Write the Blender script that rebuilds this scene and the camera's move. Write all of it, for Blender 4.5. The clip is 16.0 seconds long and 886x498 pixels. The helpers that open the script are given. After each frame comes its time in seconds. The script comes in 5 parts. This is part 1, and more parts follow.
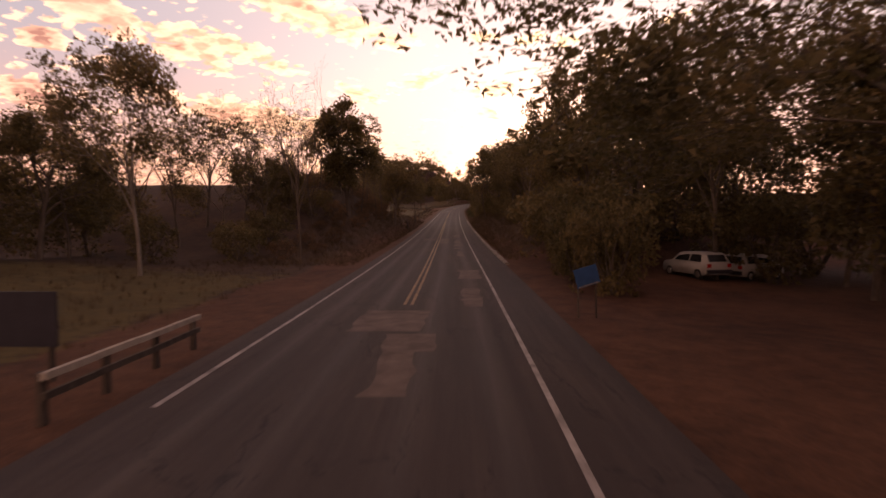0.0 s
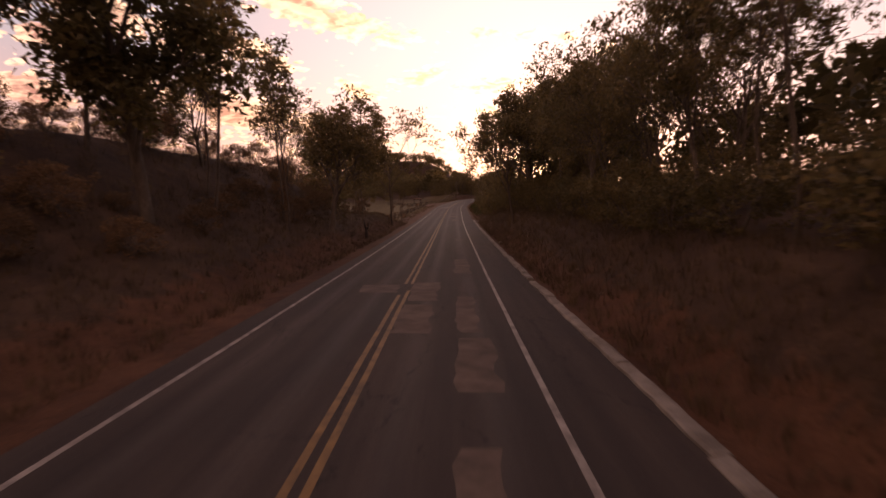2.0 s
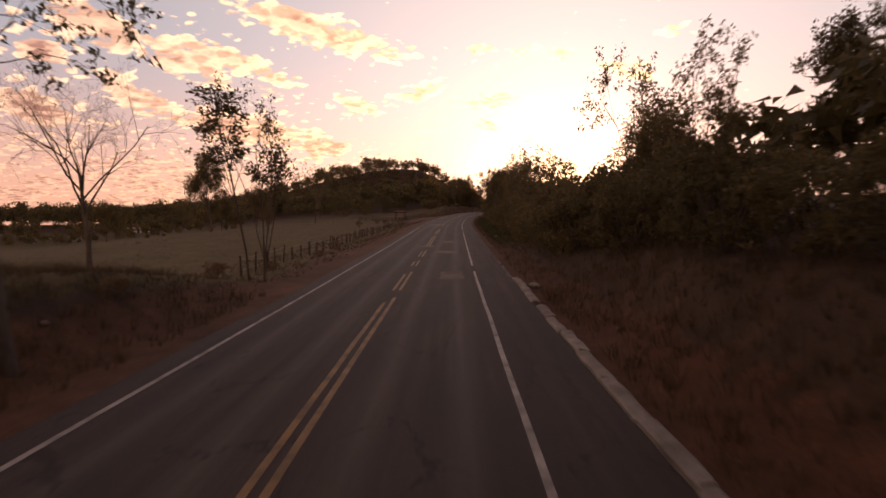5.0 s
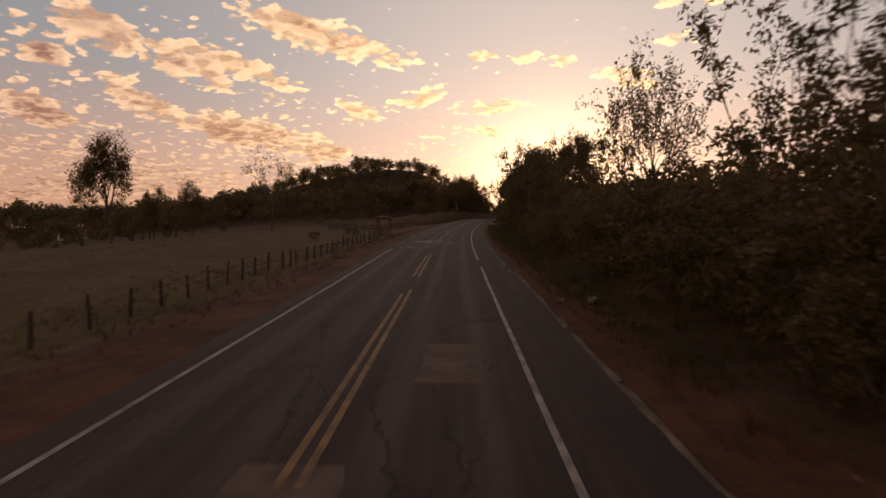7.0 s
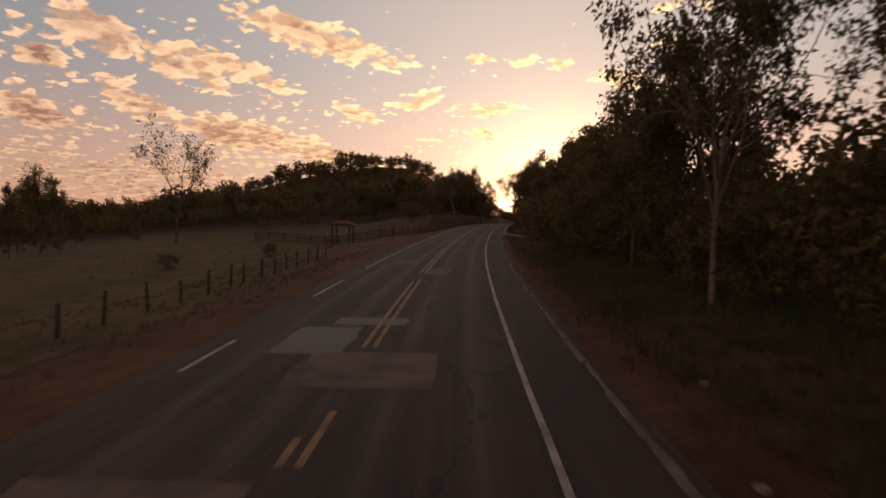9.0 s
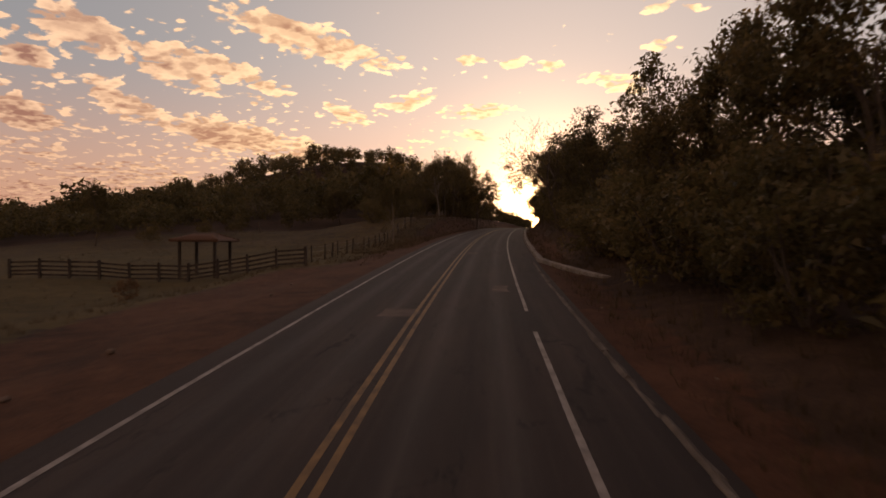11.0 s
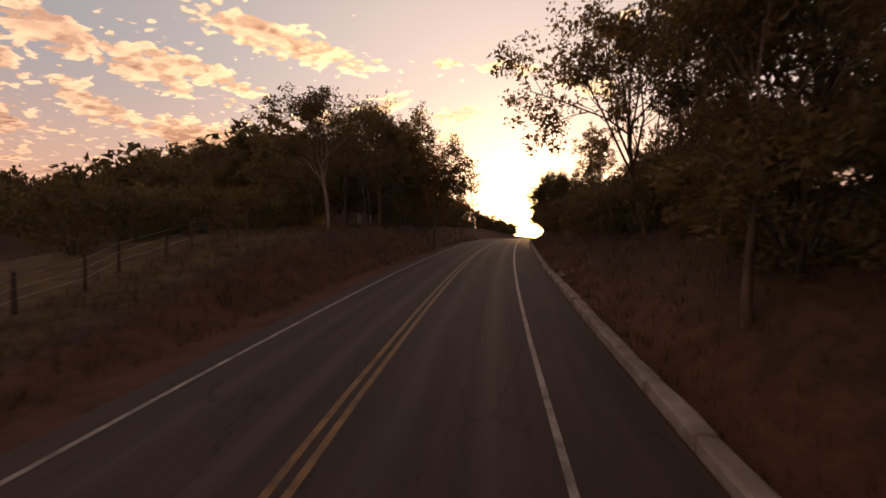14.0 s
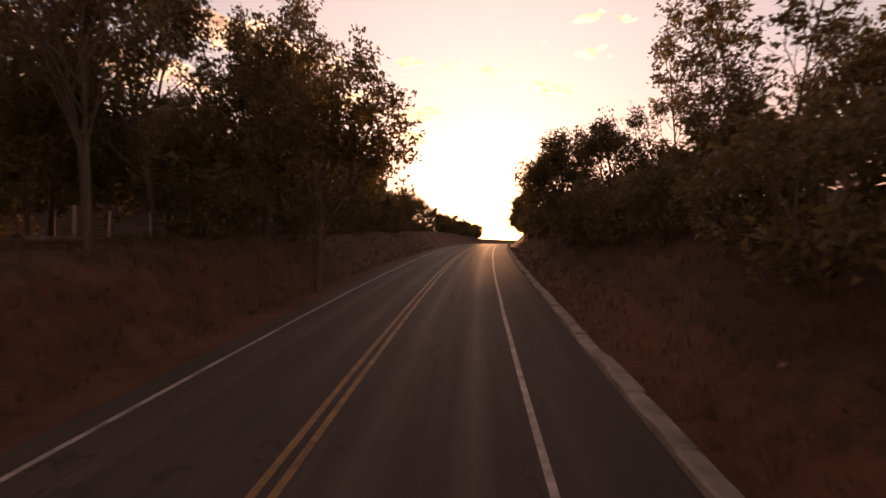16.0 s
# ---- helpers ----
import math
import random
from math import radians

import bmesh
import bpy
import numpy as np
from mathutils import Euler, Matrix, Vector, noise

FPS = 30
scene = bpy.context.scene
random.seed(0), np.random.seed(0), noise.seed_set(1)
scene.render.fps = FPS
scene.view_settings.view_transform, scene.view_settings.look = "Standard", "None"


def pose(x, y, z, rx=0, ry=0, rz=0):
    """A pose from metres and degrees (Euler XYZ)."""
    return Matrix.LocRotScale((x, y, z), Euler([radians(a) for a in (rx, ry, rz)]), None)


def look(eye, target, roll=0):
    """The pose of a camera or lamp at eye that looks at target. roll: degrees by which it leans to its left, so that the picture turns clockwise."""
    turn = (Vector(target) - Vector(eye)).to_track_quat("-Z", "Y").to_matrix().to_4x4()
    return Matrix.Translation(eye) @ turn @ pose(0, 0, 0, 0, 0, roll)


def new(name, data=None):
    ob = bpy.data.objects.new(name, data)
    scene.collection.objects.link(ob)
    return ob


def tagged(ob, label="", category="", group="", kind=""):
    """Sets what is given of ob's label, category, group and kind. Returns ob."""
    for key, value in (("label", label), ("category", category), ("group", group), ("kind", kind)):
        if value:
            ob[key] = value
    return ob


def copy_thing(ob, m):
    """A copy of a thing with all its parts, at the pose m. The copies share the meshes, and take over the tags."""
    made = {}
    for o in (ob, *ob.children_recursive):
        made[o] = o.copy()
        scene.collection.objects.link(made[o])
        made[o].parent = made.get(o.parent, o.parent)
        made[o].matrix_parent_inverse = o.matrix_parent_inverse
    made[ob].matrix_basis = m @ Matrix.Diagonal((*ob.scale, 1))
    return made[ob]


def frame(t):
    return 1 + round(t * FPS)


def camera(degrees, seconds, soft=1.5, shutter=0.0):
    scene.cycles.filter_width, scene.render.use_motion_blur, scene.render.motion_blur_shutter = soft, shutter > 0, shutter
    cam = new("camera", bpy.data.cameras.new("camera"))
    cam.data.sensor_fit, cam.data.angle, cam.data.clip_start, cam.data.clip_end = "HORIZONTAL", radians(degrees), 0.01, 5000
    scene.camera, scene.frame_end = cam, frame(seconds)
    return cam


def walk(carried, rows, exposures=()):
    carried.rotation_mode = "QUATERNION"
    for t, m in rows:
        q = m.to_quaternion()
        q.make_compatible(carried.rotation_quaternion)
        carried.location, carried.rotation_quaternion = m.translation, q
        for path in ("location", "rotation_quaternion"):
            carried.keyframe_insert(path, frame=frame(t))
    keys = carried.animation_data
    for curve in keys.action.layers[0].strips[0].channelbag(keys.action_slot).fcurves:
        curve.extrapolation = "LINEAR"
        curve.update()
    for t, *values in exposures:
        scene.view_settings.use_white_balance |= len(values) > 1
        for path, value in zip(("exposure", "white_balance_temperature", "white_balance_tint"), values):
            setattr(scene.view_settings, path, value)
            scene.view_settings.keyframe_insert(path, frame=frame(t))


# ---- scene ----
# A country road at sunset, driven uphill towards a crest.
cam = camera(78.0, 16.0, soft=1.6, shutter=0.2)
# seconds, x, y, z, pitch, roll, yaw
PATH = [
    (0.0, 1.741, 0.001, 3.2, -3.17, 0.11, 1.44), (0.5, 1.713, 11.587, 3.22, -4.09, 0.13, 1.46),
    (1.0, 1.653, 22.983, 3.279, -3.72, 0.14, 1.56), (1.5, 1.598, 34.19, 3.376, -3.74, 0.12, 1.58),
    (2.0, 1.522, 45.217, 3.51, -3.51, 0.15, 1.45), (2.5, 1.445, 56.083, 3.679, -3.5, 0.18, 1.43),
    (3.0, 1.38, 66.808, 3.88, -3.36, 0.22, 1.3), (3.5, 1.414, 77.405, 4.111, -3.22, 0.24, 1.16),
    (4.0, 1.451, 87.881, 4.375, -2.89, 0.23, 1.04), (4.5, 1.456, 98.255, 4.666, -2.51, 0.23, 0.86),
    (5.0, 1.468, 108.545, 4.979, -2.03, 0.26, 1.24), (5.2, 1.415, 112.646, 5.11, -1.91, 0.25, 1.29),
    (5.7, 1.297, 122.913, 5.458, -1.79, 0.1, 1.26), (6.2, 1.183, 133.208, 5.832, -1.66, -0.05, 1.24),
    (6.7, 1.065, 143.555, 6.232, -1.53, -0.2, 1.21), (7.3, 1.007, 156.047, 6.747, -1.38, -0.38, 1.18),
    (8.0, 1.017, 170.698, 7.391, -1.34, -0.42, 1.05), (8.5, 1.143, 181.186, 7.874, -1.22, -0.42, 1.0),
    (9.0, 1.273, 191.661, 8.369, -1.16, -0.46, 0.9), (9.2, 1.29, 195.836, 8.569, -1.35, -0.44, 0.96),
    (9.7, 1.414, 206.221, 9.067, -1.26, -0.38, 0.7), (10.2, 1.661, 216.518, 9.564, -1.17, -0.32, 0.44),
    (10.7, 2.063, 226.656, 10.063, -1.08, -0.26, 0.18), (11.3, 2.806, 238.582, 10.662, -0.98, -0.19, -0.13),
    (12.0, 3.963, 252.083, 11.354, -0.88, -0.1, -0.45), (12.5, 4.905, 261.46, 11.844, -0.96, -0.09, -0.96),
    (13.0, 5.894, 270.617, 12.328, -0.7, 0.03, -1.72), (13.5, 6.9, 279.544, 12.799, -0.77, 0.03, -2.07),
    (14.0, 7.981, 288.242, 13.253, -0.73, 0.08, -2.35), (14.5, 9.063, 296.697, 13.682, -0.76, 0.12, -3.0),
    (15.0, 10.2, 304.88, 14.079, -0.57, 0.2, -3.95), (15.5, 11.397, 312.75, 14.441, -0.78, 0.19, -5.17),
    (16.0, 12.602, 320.268, 14.768, -0.78, 0.21, -6.18),
]
walk(cam, [(t, pose(x, y, z, 90 + p, r, w)) for t, x, y, z, p, r, w in PATH],
     exposures=[(0.0, 0.9, 7650, 40), (4.3, 0.9, 7650, 40), (5.2, 0.5, 7100, 28), (7.3, 0.05, 7200, 20), (12.6, 0.1, 7250, 22), (13.6, 0.25, 7350, 24), (14.5, 0.4, 7600, 27), (15.0, 0.5, 7750, 33), (16.0, 0.65, 7850, 38)])

# ---- light ----
SUN_AZ, SUN_EL = 11.0, 1.6          # degrees right of +y, degrees up


def build_world():
    w = bpy.data.worlds.new("dusk_sky")
    scene.world = w
    w.use_nodes = True
    nt = w.node_tree
    N, L = nt.nodes, nt.links
    N.clear()

    def node(kind, **kw):
        n = N.new(kind)
        for k, v in kw.items():
            if k == "op":
                n.operation = v
            else:
                n.inputs[int(k[1:])].default_value = v
        return n

    def math_(op, a, b=0.0, c=0.0):
        n = N.new("ShaderNodeMath")
        n.operation = op
        for i, v in enumerate((a, b, c)):
            if isinstance(v, (int, float)):
                n.inputs[i].default_value = v
            else:
                L.new(v, n.inputs[i])
        return n.outputs[0]

    def ramp(x, lo, hi):
        n = N.new("ShaderNodeMapRange")
        n.interpolation_type = "SMOOTHSTEP"
        L.new(x, n.inputs[0])
        n.inputs[1].default_value, n.inputs[2].default_value = lo, hi
        return n.outputs[0]

    def mix(fac, a, b, kind="MIX"):
        n = N.new("ShaderNodeMix")
        n.data_type, n.blend_type = "RGBA", kind
        for i, v in ((0, fac), (6, a), (7, b)):
            if isinstance(v, (int, float)):
                n.inputs[i].default_value = v
            elif isinstance(v, tuple):
                n.inputs[i].default_value = v
            else:
                L.new(v, n.inputs[i])
        return n.outputs[2]

    co = N.new("ShaderNodeTexCoord").outputs["Generated"]
    sep = N.new("ShaderNodeSeparateXYZ")
    L.new(co, sep.inputs[0])
    x, y, z = sep.outputs
    sky = N.new("ShaderNodeTexSky")
    sky.sky_type, sky.sun_disc = "NISHITA", False
    sky.sun_elevation, sky.sun_rotation = radians(SUN_EL), radians(SUN_AZ)
    sky.air_density, sky.dust_density, sky.ozone_density = 1.0, 2.5, 2.0
    # angle to the sun
    a, e = radians(SUN_AZ), radians(SUN_EL)
    dot = N.new("ShaderNodeVectorMath")
    dot.operation = "DOT_PRODUCT"
    L.new(co, dot.inputs[0])
    dot.inputs[1].default_value = (math.sin(a) * math.cos(e), math.cos(a) * math.cos(e), math.sin(e))
    near = math_("MAXIMUM", dot.outputs["Value"], 0.0)
    halo = math_("POWER", near, 900.0)
    glow = math_("POWER", near, 110.0)
    wide = math_("POWER", near, 7.0)
    base = mix(1.0, sky.outputs[0], (SKY_GAIN, SKY_GAIN, SKY_GAIN, 1), "MULTIPLY")
    grad = mix(ramp(z, 0.0, 0.32), HORIZON, UPPER)
    grad = mix(ramp(z, 0.35, 0.9), grad, ZENITH)
    grad = mix(ramp(y, 0.35, -0.75), grad, EAST)
    base = mix(1.0, base, grad, "ADD")
    for amount, tint in ((wide, WIDE), (glow, GLOW), (halo, HALO)):
        base = mix(1.0, base, mix(amount, (0, 0, 0, 1), tint), "ADD")
    # a broken layer of small clouds, seen in perspective
    inv = math_("DIVIDE", 1.0, math_("ADD", math_("MAXIMUM", z, 0.0), 0.2))
    com = N.new("ShaderNodeCombineXYZ")
    L.new(math_("MULTIPLY", x, inv), com.inputs[0])
    L.new(math_("MULTIPLY", y, inv), com.inputs[1])

    def layer(shift):
        mp = N.new("ShaderNodeMapping")
        L.new(com.outputs[0], mp.inputs[0])
        mp.inputs["Location"].default_value = (0.35 + shift[0], 0.2 + shift[1], 0.0)
        mp.inputs["Scale"].default_value = (0.85, 0.9, 1.0)

        def noise_tex(scale, detail, rough, dist):
            n = N.new("ShaderNodeTexNoise")
            L.new(mp.outputs[0], n.inputs["Vector"])
            n.inputs["Scale"].default_value, n.inputs["Detail"].default_value = scale, detail
            n.inputs["Roughness"].default_value, n.inputs["Distortion"].default_value = rough, dist
            return n.outputs[0]

        a = noise_tex(12.0, 8.0, 0.64, 0.25)
        b = noise_tex(2.2, 1.0, 0.5, 0.0)
        puff = N.new("ShaderNodeTexVoronoi")
        puff.feature = "SMOOTH_F1"
        wob = N.new("ShaderNodeVectorMath")
        wob.operation = "MULTIPLY_ADD"
        nz = N.new("ShaderNodeTexNoise")
        nz.inputs["Scale"].default_value = 14.0
        L.new(mp.outputs[0], nz.inputs["Vector"])
        L.new(nz.outputs["Color"], wob.inputs[0])
        wob.inputs[1].default_value = (0.08, 0.08, 0.0)
        L.new(mp.outputs[0], wob.inputs[2])
        L.new(wob.outputs[0], puff.inputs["Vector"])
        puff.inputs["Scale"].default_value = 23.0
        puff.inputs["Smoothness"].default_value = 0.25
        lumps = math_("SUBTRACT", 0.45, puff.outputs["Distance"])
        body = math_("ADD", math_("MULTIPLY", a, 0.62), math_("MULTIPLY", b, 0.35))
        return math_("ADD", math_("ADD", body, 0.025), math_("MULTIPLY", lumps, 0.34))

    dens, toward = layer((0, 0)), layer((0.012, 0.05))
    # the larger clouds: sideways, up, half length, half height, tilt
    az = math_("DIVIDE", x, math_("MAXIMUM", y, 0.05))
    el = math_("DIVIDE", z, math_("SQRT", math_("ADD", math_("MULTIPLY", x, x), math_("MULTIPLY", y, y))))
    masses = None
    for a0, e0, ra, rb, tilt in CLOUDS:
        c, sn = math.cos(radians(tilt)), math.sin(radians(tilt))
        du, dv = math_("SUBTRACT", az, a0), math_("SUBTRACT", el, e0)
        u = math_("ADD", math_("MULTIPLY", du, c / ra), math_("MULTIPLY", dv, sn / ra))
        v = math_("ADD", math_("MULTIPLY", du, -sn / rb), math_("MULTIPLY", dv, c / rb))
        m = math_("SUBTRACT", 1.0, math_("ADD", math_("MULTIPLY", u, u), math_("MULTIPLY", v, v)))
        masses = m if masses is None else math_("MAXIMUM", masses, m)
    masses = math_("MULTIPLY", math_("MAXIMUM", masses, -0.6), math_("GREATER_THAN", y, 0.1))
    scatter = math_("MULTIPLY", ramp(math_("ADD", az, math_("MULTIPLY", el, 0.9)), 0.85, -0.5), 0.16)
    low = math_("MULTIPLY", ramp(el, 0.26, 0.06), 0.075)
    lift = math_("ADD", math_("MULTIPLY", masses, 0.18), math_("ADD", scatter, low))
    field = math_("ADD", dens, lift)
    cover = math_("MULTIPLY", ramp(field, 0.60, 0.675), ramp(z, 0.0, 0.05))
    core = ramp(field, 0.63, 0.98)
    shade = ramp(math_("SUBTRACT", toward, dens), -0.13, 0.10)
    shade = math_("ADD", math_("MULTIPLY", core, 0.5), math_("MULTIPLY", shade, 0.65))
    shade = math_("MINIMUM", math_("ADD", shade, math_("MULTIPLY", ramp(el, 0.24, 0.06), 0.4)), 1.0)
    lit = mix(wide, CLOUD_EDGE, CLOUD_EDGE_SUN)
    dark = mix(wide, CLOUD_CORE, CLOUD_CORE_SUN)
    cloud = mix(shade, lit, dark)
    out = mix(math_("MULTIPLY", cover, 0.9), base, cloud)
    bg = N.new("ShaderNodeBackground")
    L.new(out, bg.inputs[0])
    bg.inputs[1].default_value = 1.0
    o = N.new("ShaderNodeOutputWorld")
    L.new(bg.outputs[0], o.inputs[0])


SKY_GAIN = 0.03
CLOUDS = [(-0.234, 0.348, 0.192, 0.035, -12), (-0.438, 0.274, 0.146, 0.035, -8), (-0.657, 0.314, 0.092, 0.029, -11), (-0.582, 0.214, 0.069, 0.026, -20), (-0.394, 0.176, 0.137, 0.023, -7),
          (-0.776, 0.183, 0.070, 0.023, -11), (-0.174, 0.220, 0.043, 0.017, -17), (-0.063, 0.249, 0.061, 0.017, 15), (0.414, 0.391, 0.090, 0.017, -9), (0.405, 0.330, 0.058, 0.014, 4),
          (0.065, 0.234, 0.075, 0.017, 2), (0.058, 0.187, 0.035, 0.012, -11), (-0.762, 0.262, 0.043, 0.019, 4), (-0.241, 0.155, 0.045, 0.023, -6), (0.305, 0.282, 0.078, 0.014, 0), (0.32, 0.268, 0.06, 0.02, -12), (0.05, 0.325, 0.03, 0.012, 0), (0.13, 0.318, 0.03, 0.012, 5), (0.19, 0.31, 0.03, 0.012, 0)]
HORIZON, UPPER = (0.55, 0.305, 0.205, 1), (0.245, 0.27, 0.29, 1)
ZENITH, EAST = (0.07, 0.085, 0.13, 1), (0.34, 0.24, 0.20, 1)
WIDE, GLOW, HALO = (0.56, 0.42, 0.30, 1), (2.3, 1.65, 0.85, 1), (12.0, 7.2, 2.4, 1)
CLOUD_EDGE, CLOUD_EDGE_SUN = (1.0, 0.68, 0.44, 1), (1.9, 1.45, 0.75, 1)
CLOUD_CORE, CLOUD_CORE_SUN = (0.31, 0.15, 0.11, 1), (0.9, 0.5, 0.24, 1)
build_world()
sun = new("sun", bpy.data.lights.new("sun", "SUN"))
sun.data.energy, sun.data.angle, sun.data.color = 2.0, radians(0.8), (1.0, 0.55, 0.25)
a, e = radians(SUN_AZ), radians(SUN_EL)
sun.matrix_world = look((0, 0, 60), (-math.sin(a) * 50 * math.cos(e), -math.cos(a) * 50 * math.cos(e), 60 - 50 * math.sin(e)))

# ---- the line of the road ----
# degrees to the left of +y and slope, every 20 m from s = -10
HEADING = [-0.03, 0.06, 0.46, 0.62, 0.49, 0.47, 0.4, 0.17, -0.1, -0.15, -0.18, -1.42, -3.23, -4.75, -5.65, -7.1, -8.57, -9.68, -10.47, -11.24, -12.01, -12.78, -13.54, -14.3, -15.06, -15.82, -16.58]
GRADE = [-0.0032, 0.003, 0.0091, 0.0154, 0.0212, 0.0274, 0.0319, 0.0368, 0.0413, 0.0453, 0.0477, 0.048, 0.0498, 0.0513, 0.0528, 0.0511, 0.0453, 0.0384, 0.0319, 0.0253, 0.0187, 0.0121, 0.0055, -0.0011, -0.0077, -0.0144, -0.021]
STEP = 2.0
_S = np.arange(-160.0, 1200.0, STEP)
_K = np.arange(-10.0, -10 + 20 * len(HEADING), 20.0)
_A = np.radians(np.interp(_S, _K, HEADING))
_G = np.interp(_S, _K, GRADE)
_G[_S > 520] = 0.0
_D = np.stack([-np.sin(_A), np.cos(_A), _G], 1)
_P = np.concatenate([np.zeros((1, 3)), np.cumsum((_D[1:] + _D[:-1]) / 2 * STEP, 0)])
_P -= _P[int(160 / STEP)]
FAR_RIGHT = (math.cos(radians(6)), -math.sin(radians(6)))


def on_road(s, lat, dz=0.0):
    """The point lat metres to the right of the centre line, s metres along it."""
    p = [np.interp(s, _S, _P[:, k]) for k in range(3)]
    a = np.interp(s, _S, _A)
    near = max(-40.0, min(40.0, lat))
    far = lat - near
    return Vector((p[0] + near * math.cos(a) + far * FAR_RIGHT[0], p[1] + near * math.sin(a) + far * FAR_RIGHT[1], p[2] + dz))


def heading(s):
    return float(np.degrees(np.interp(s, _S, _A)))


def smooth(x, a, b):
    k = max(0.0, min(1.0, (x - a) / (b - a)))
    return k * k * (3 - 2 * k)


def ground(s, lat):
    """Height of the ground over the centre line."""
    n = noise.noise(Vector((s * 0.06, lat * 0.09, 0.3)))
    n2 = noise.noise(Vector((s * 0.35, lat * 0.4, 4.3)))
    if lat < 0:
        d = -lat
        h = -0.05 - 0.10 * smooth(d, 4.0, 6.0)
        bank = smooth(s, 38, 75) * (1 - smooth(s, 122, 140))
        h += bank * 1.8 * smooth(d, 5.5, 9.0) + smooth(s, 38, 75) * (1 - smooth(s, 98, 118)) * 5.4 * smooth(d, 8.0, 18)
        h += 0.7 * (1 - smooth(s, 30, 45)) * smooth(d, 9, 22)
        field = smooth(s, 125, 140) * (1 - smooth(s, 285, 335))
        h += field * (-0.42 * smooth(d, 6, 9) - 0.9 * smooth(d, 10.5, 19) - 1.2 * smooth(d, 24, 90))
        h += smooth(s, 292, 318) * 2.6 * smooth(d, 5.2, 8.2) * (1 - 0.9 * smooth(d, 15, 34) * (1 - smooth(s, 335, 360)))
        h -= smooth(s, 125, 150) * 8.0 * smooth(d, 35, 170)
        rough = smooth(d, 5, 9)
    else:
        d = lat
        yard = 1 - smooth(s, 30, 46)
        h = -0.05 - 0.08 * smooth(d, 5.6, 6.2) * (1 - yard)
        bank = smooth(s, 36, 50) * (1 - smooth(s, 118, 150)) + smooth(s, 262, 285)
        h += bank * (2.6 * smooth(d, 5.6, 9.4) + 2.4 * smooth(d, 9, 22))
        low = smooth(s, 118, 150) * (1 - smooth(s, 262, 285))
        h += low * (0.7 * smooth(d, 6.4, 10.0) + 1.0 * smooth(d, 10, 24))
        h -= yard * 0.45 * smooth(d, 5, 20)
        rough = smooth(d, 6, 9)
    return h + rough * (0.35 * n + 0.10 * n2)


HILL = (-52.0, 526.0, 80.0, 46.0, 38.5)


def hill(p):
    cx, cy, sx, sy, hh = HILL
    k = math.exp(-0.5 * (((p.x - cx) / sx) ** 2 + ((p.y - cy) / sy) ** 2))
    return hh * k


def stand(s, lat, sink=0.0):
    """The point of the ground at s, lat."""
    p = on_road(s, lat)
    p.z += ground(s, lat) - sink
    if lat < -8:
        p.z += hill(p) * smooth(-lat, 12, 85)
    return p


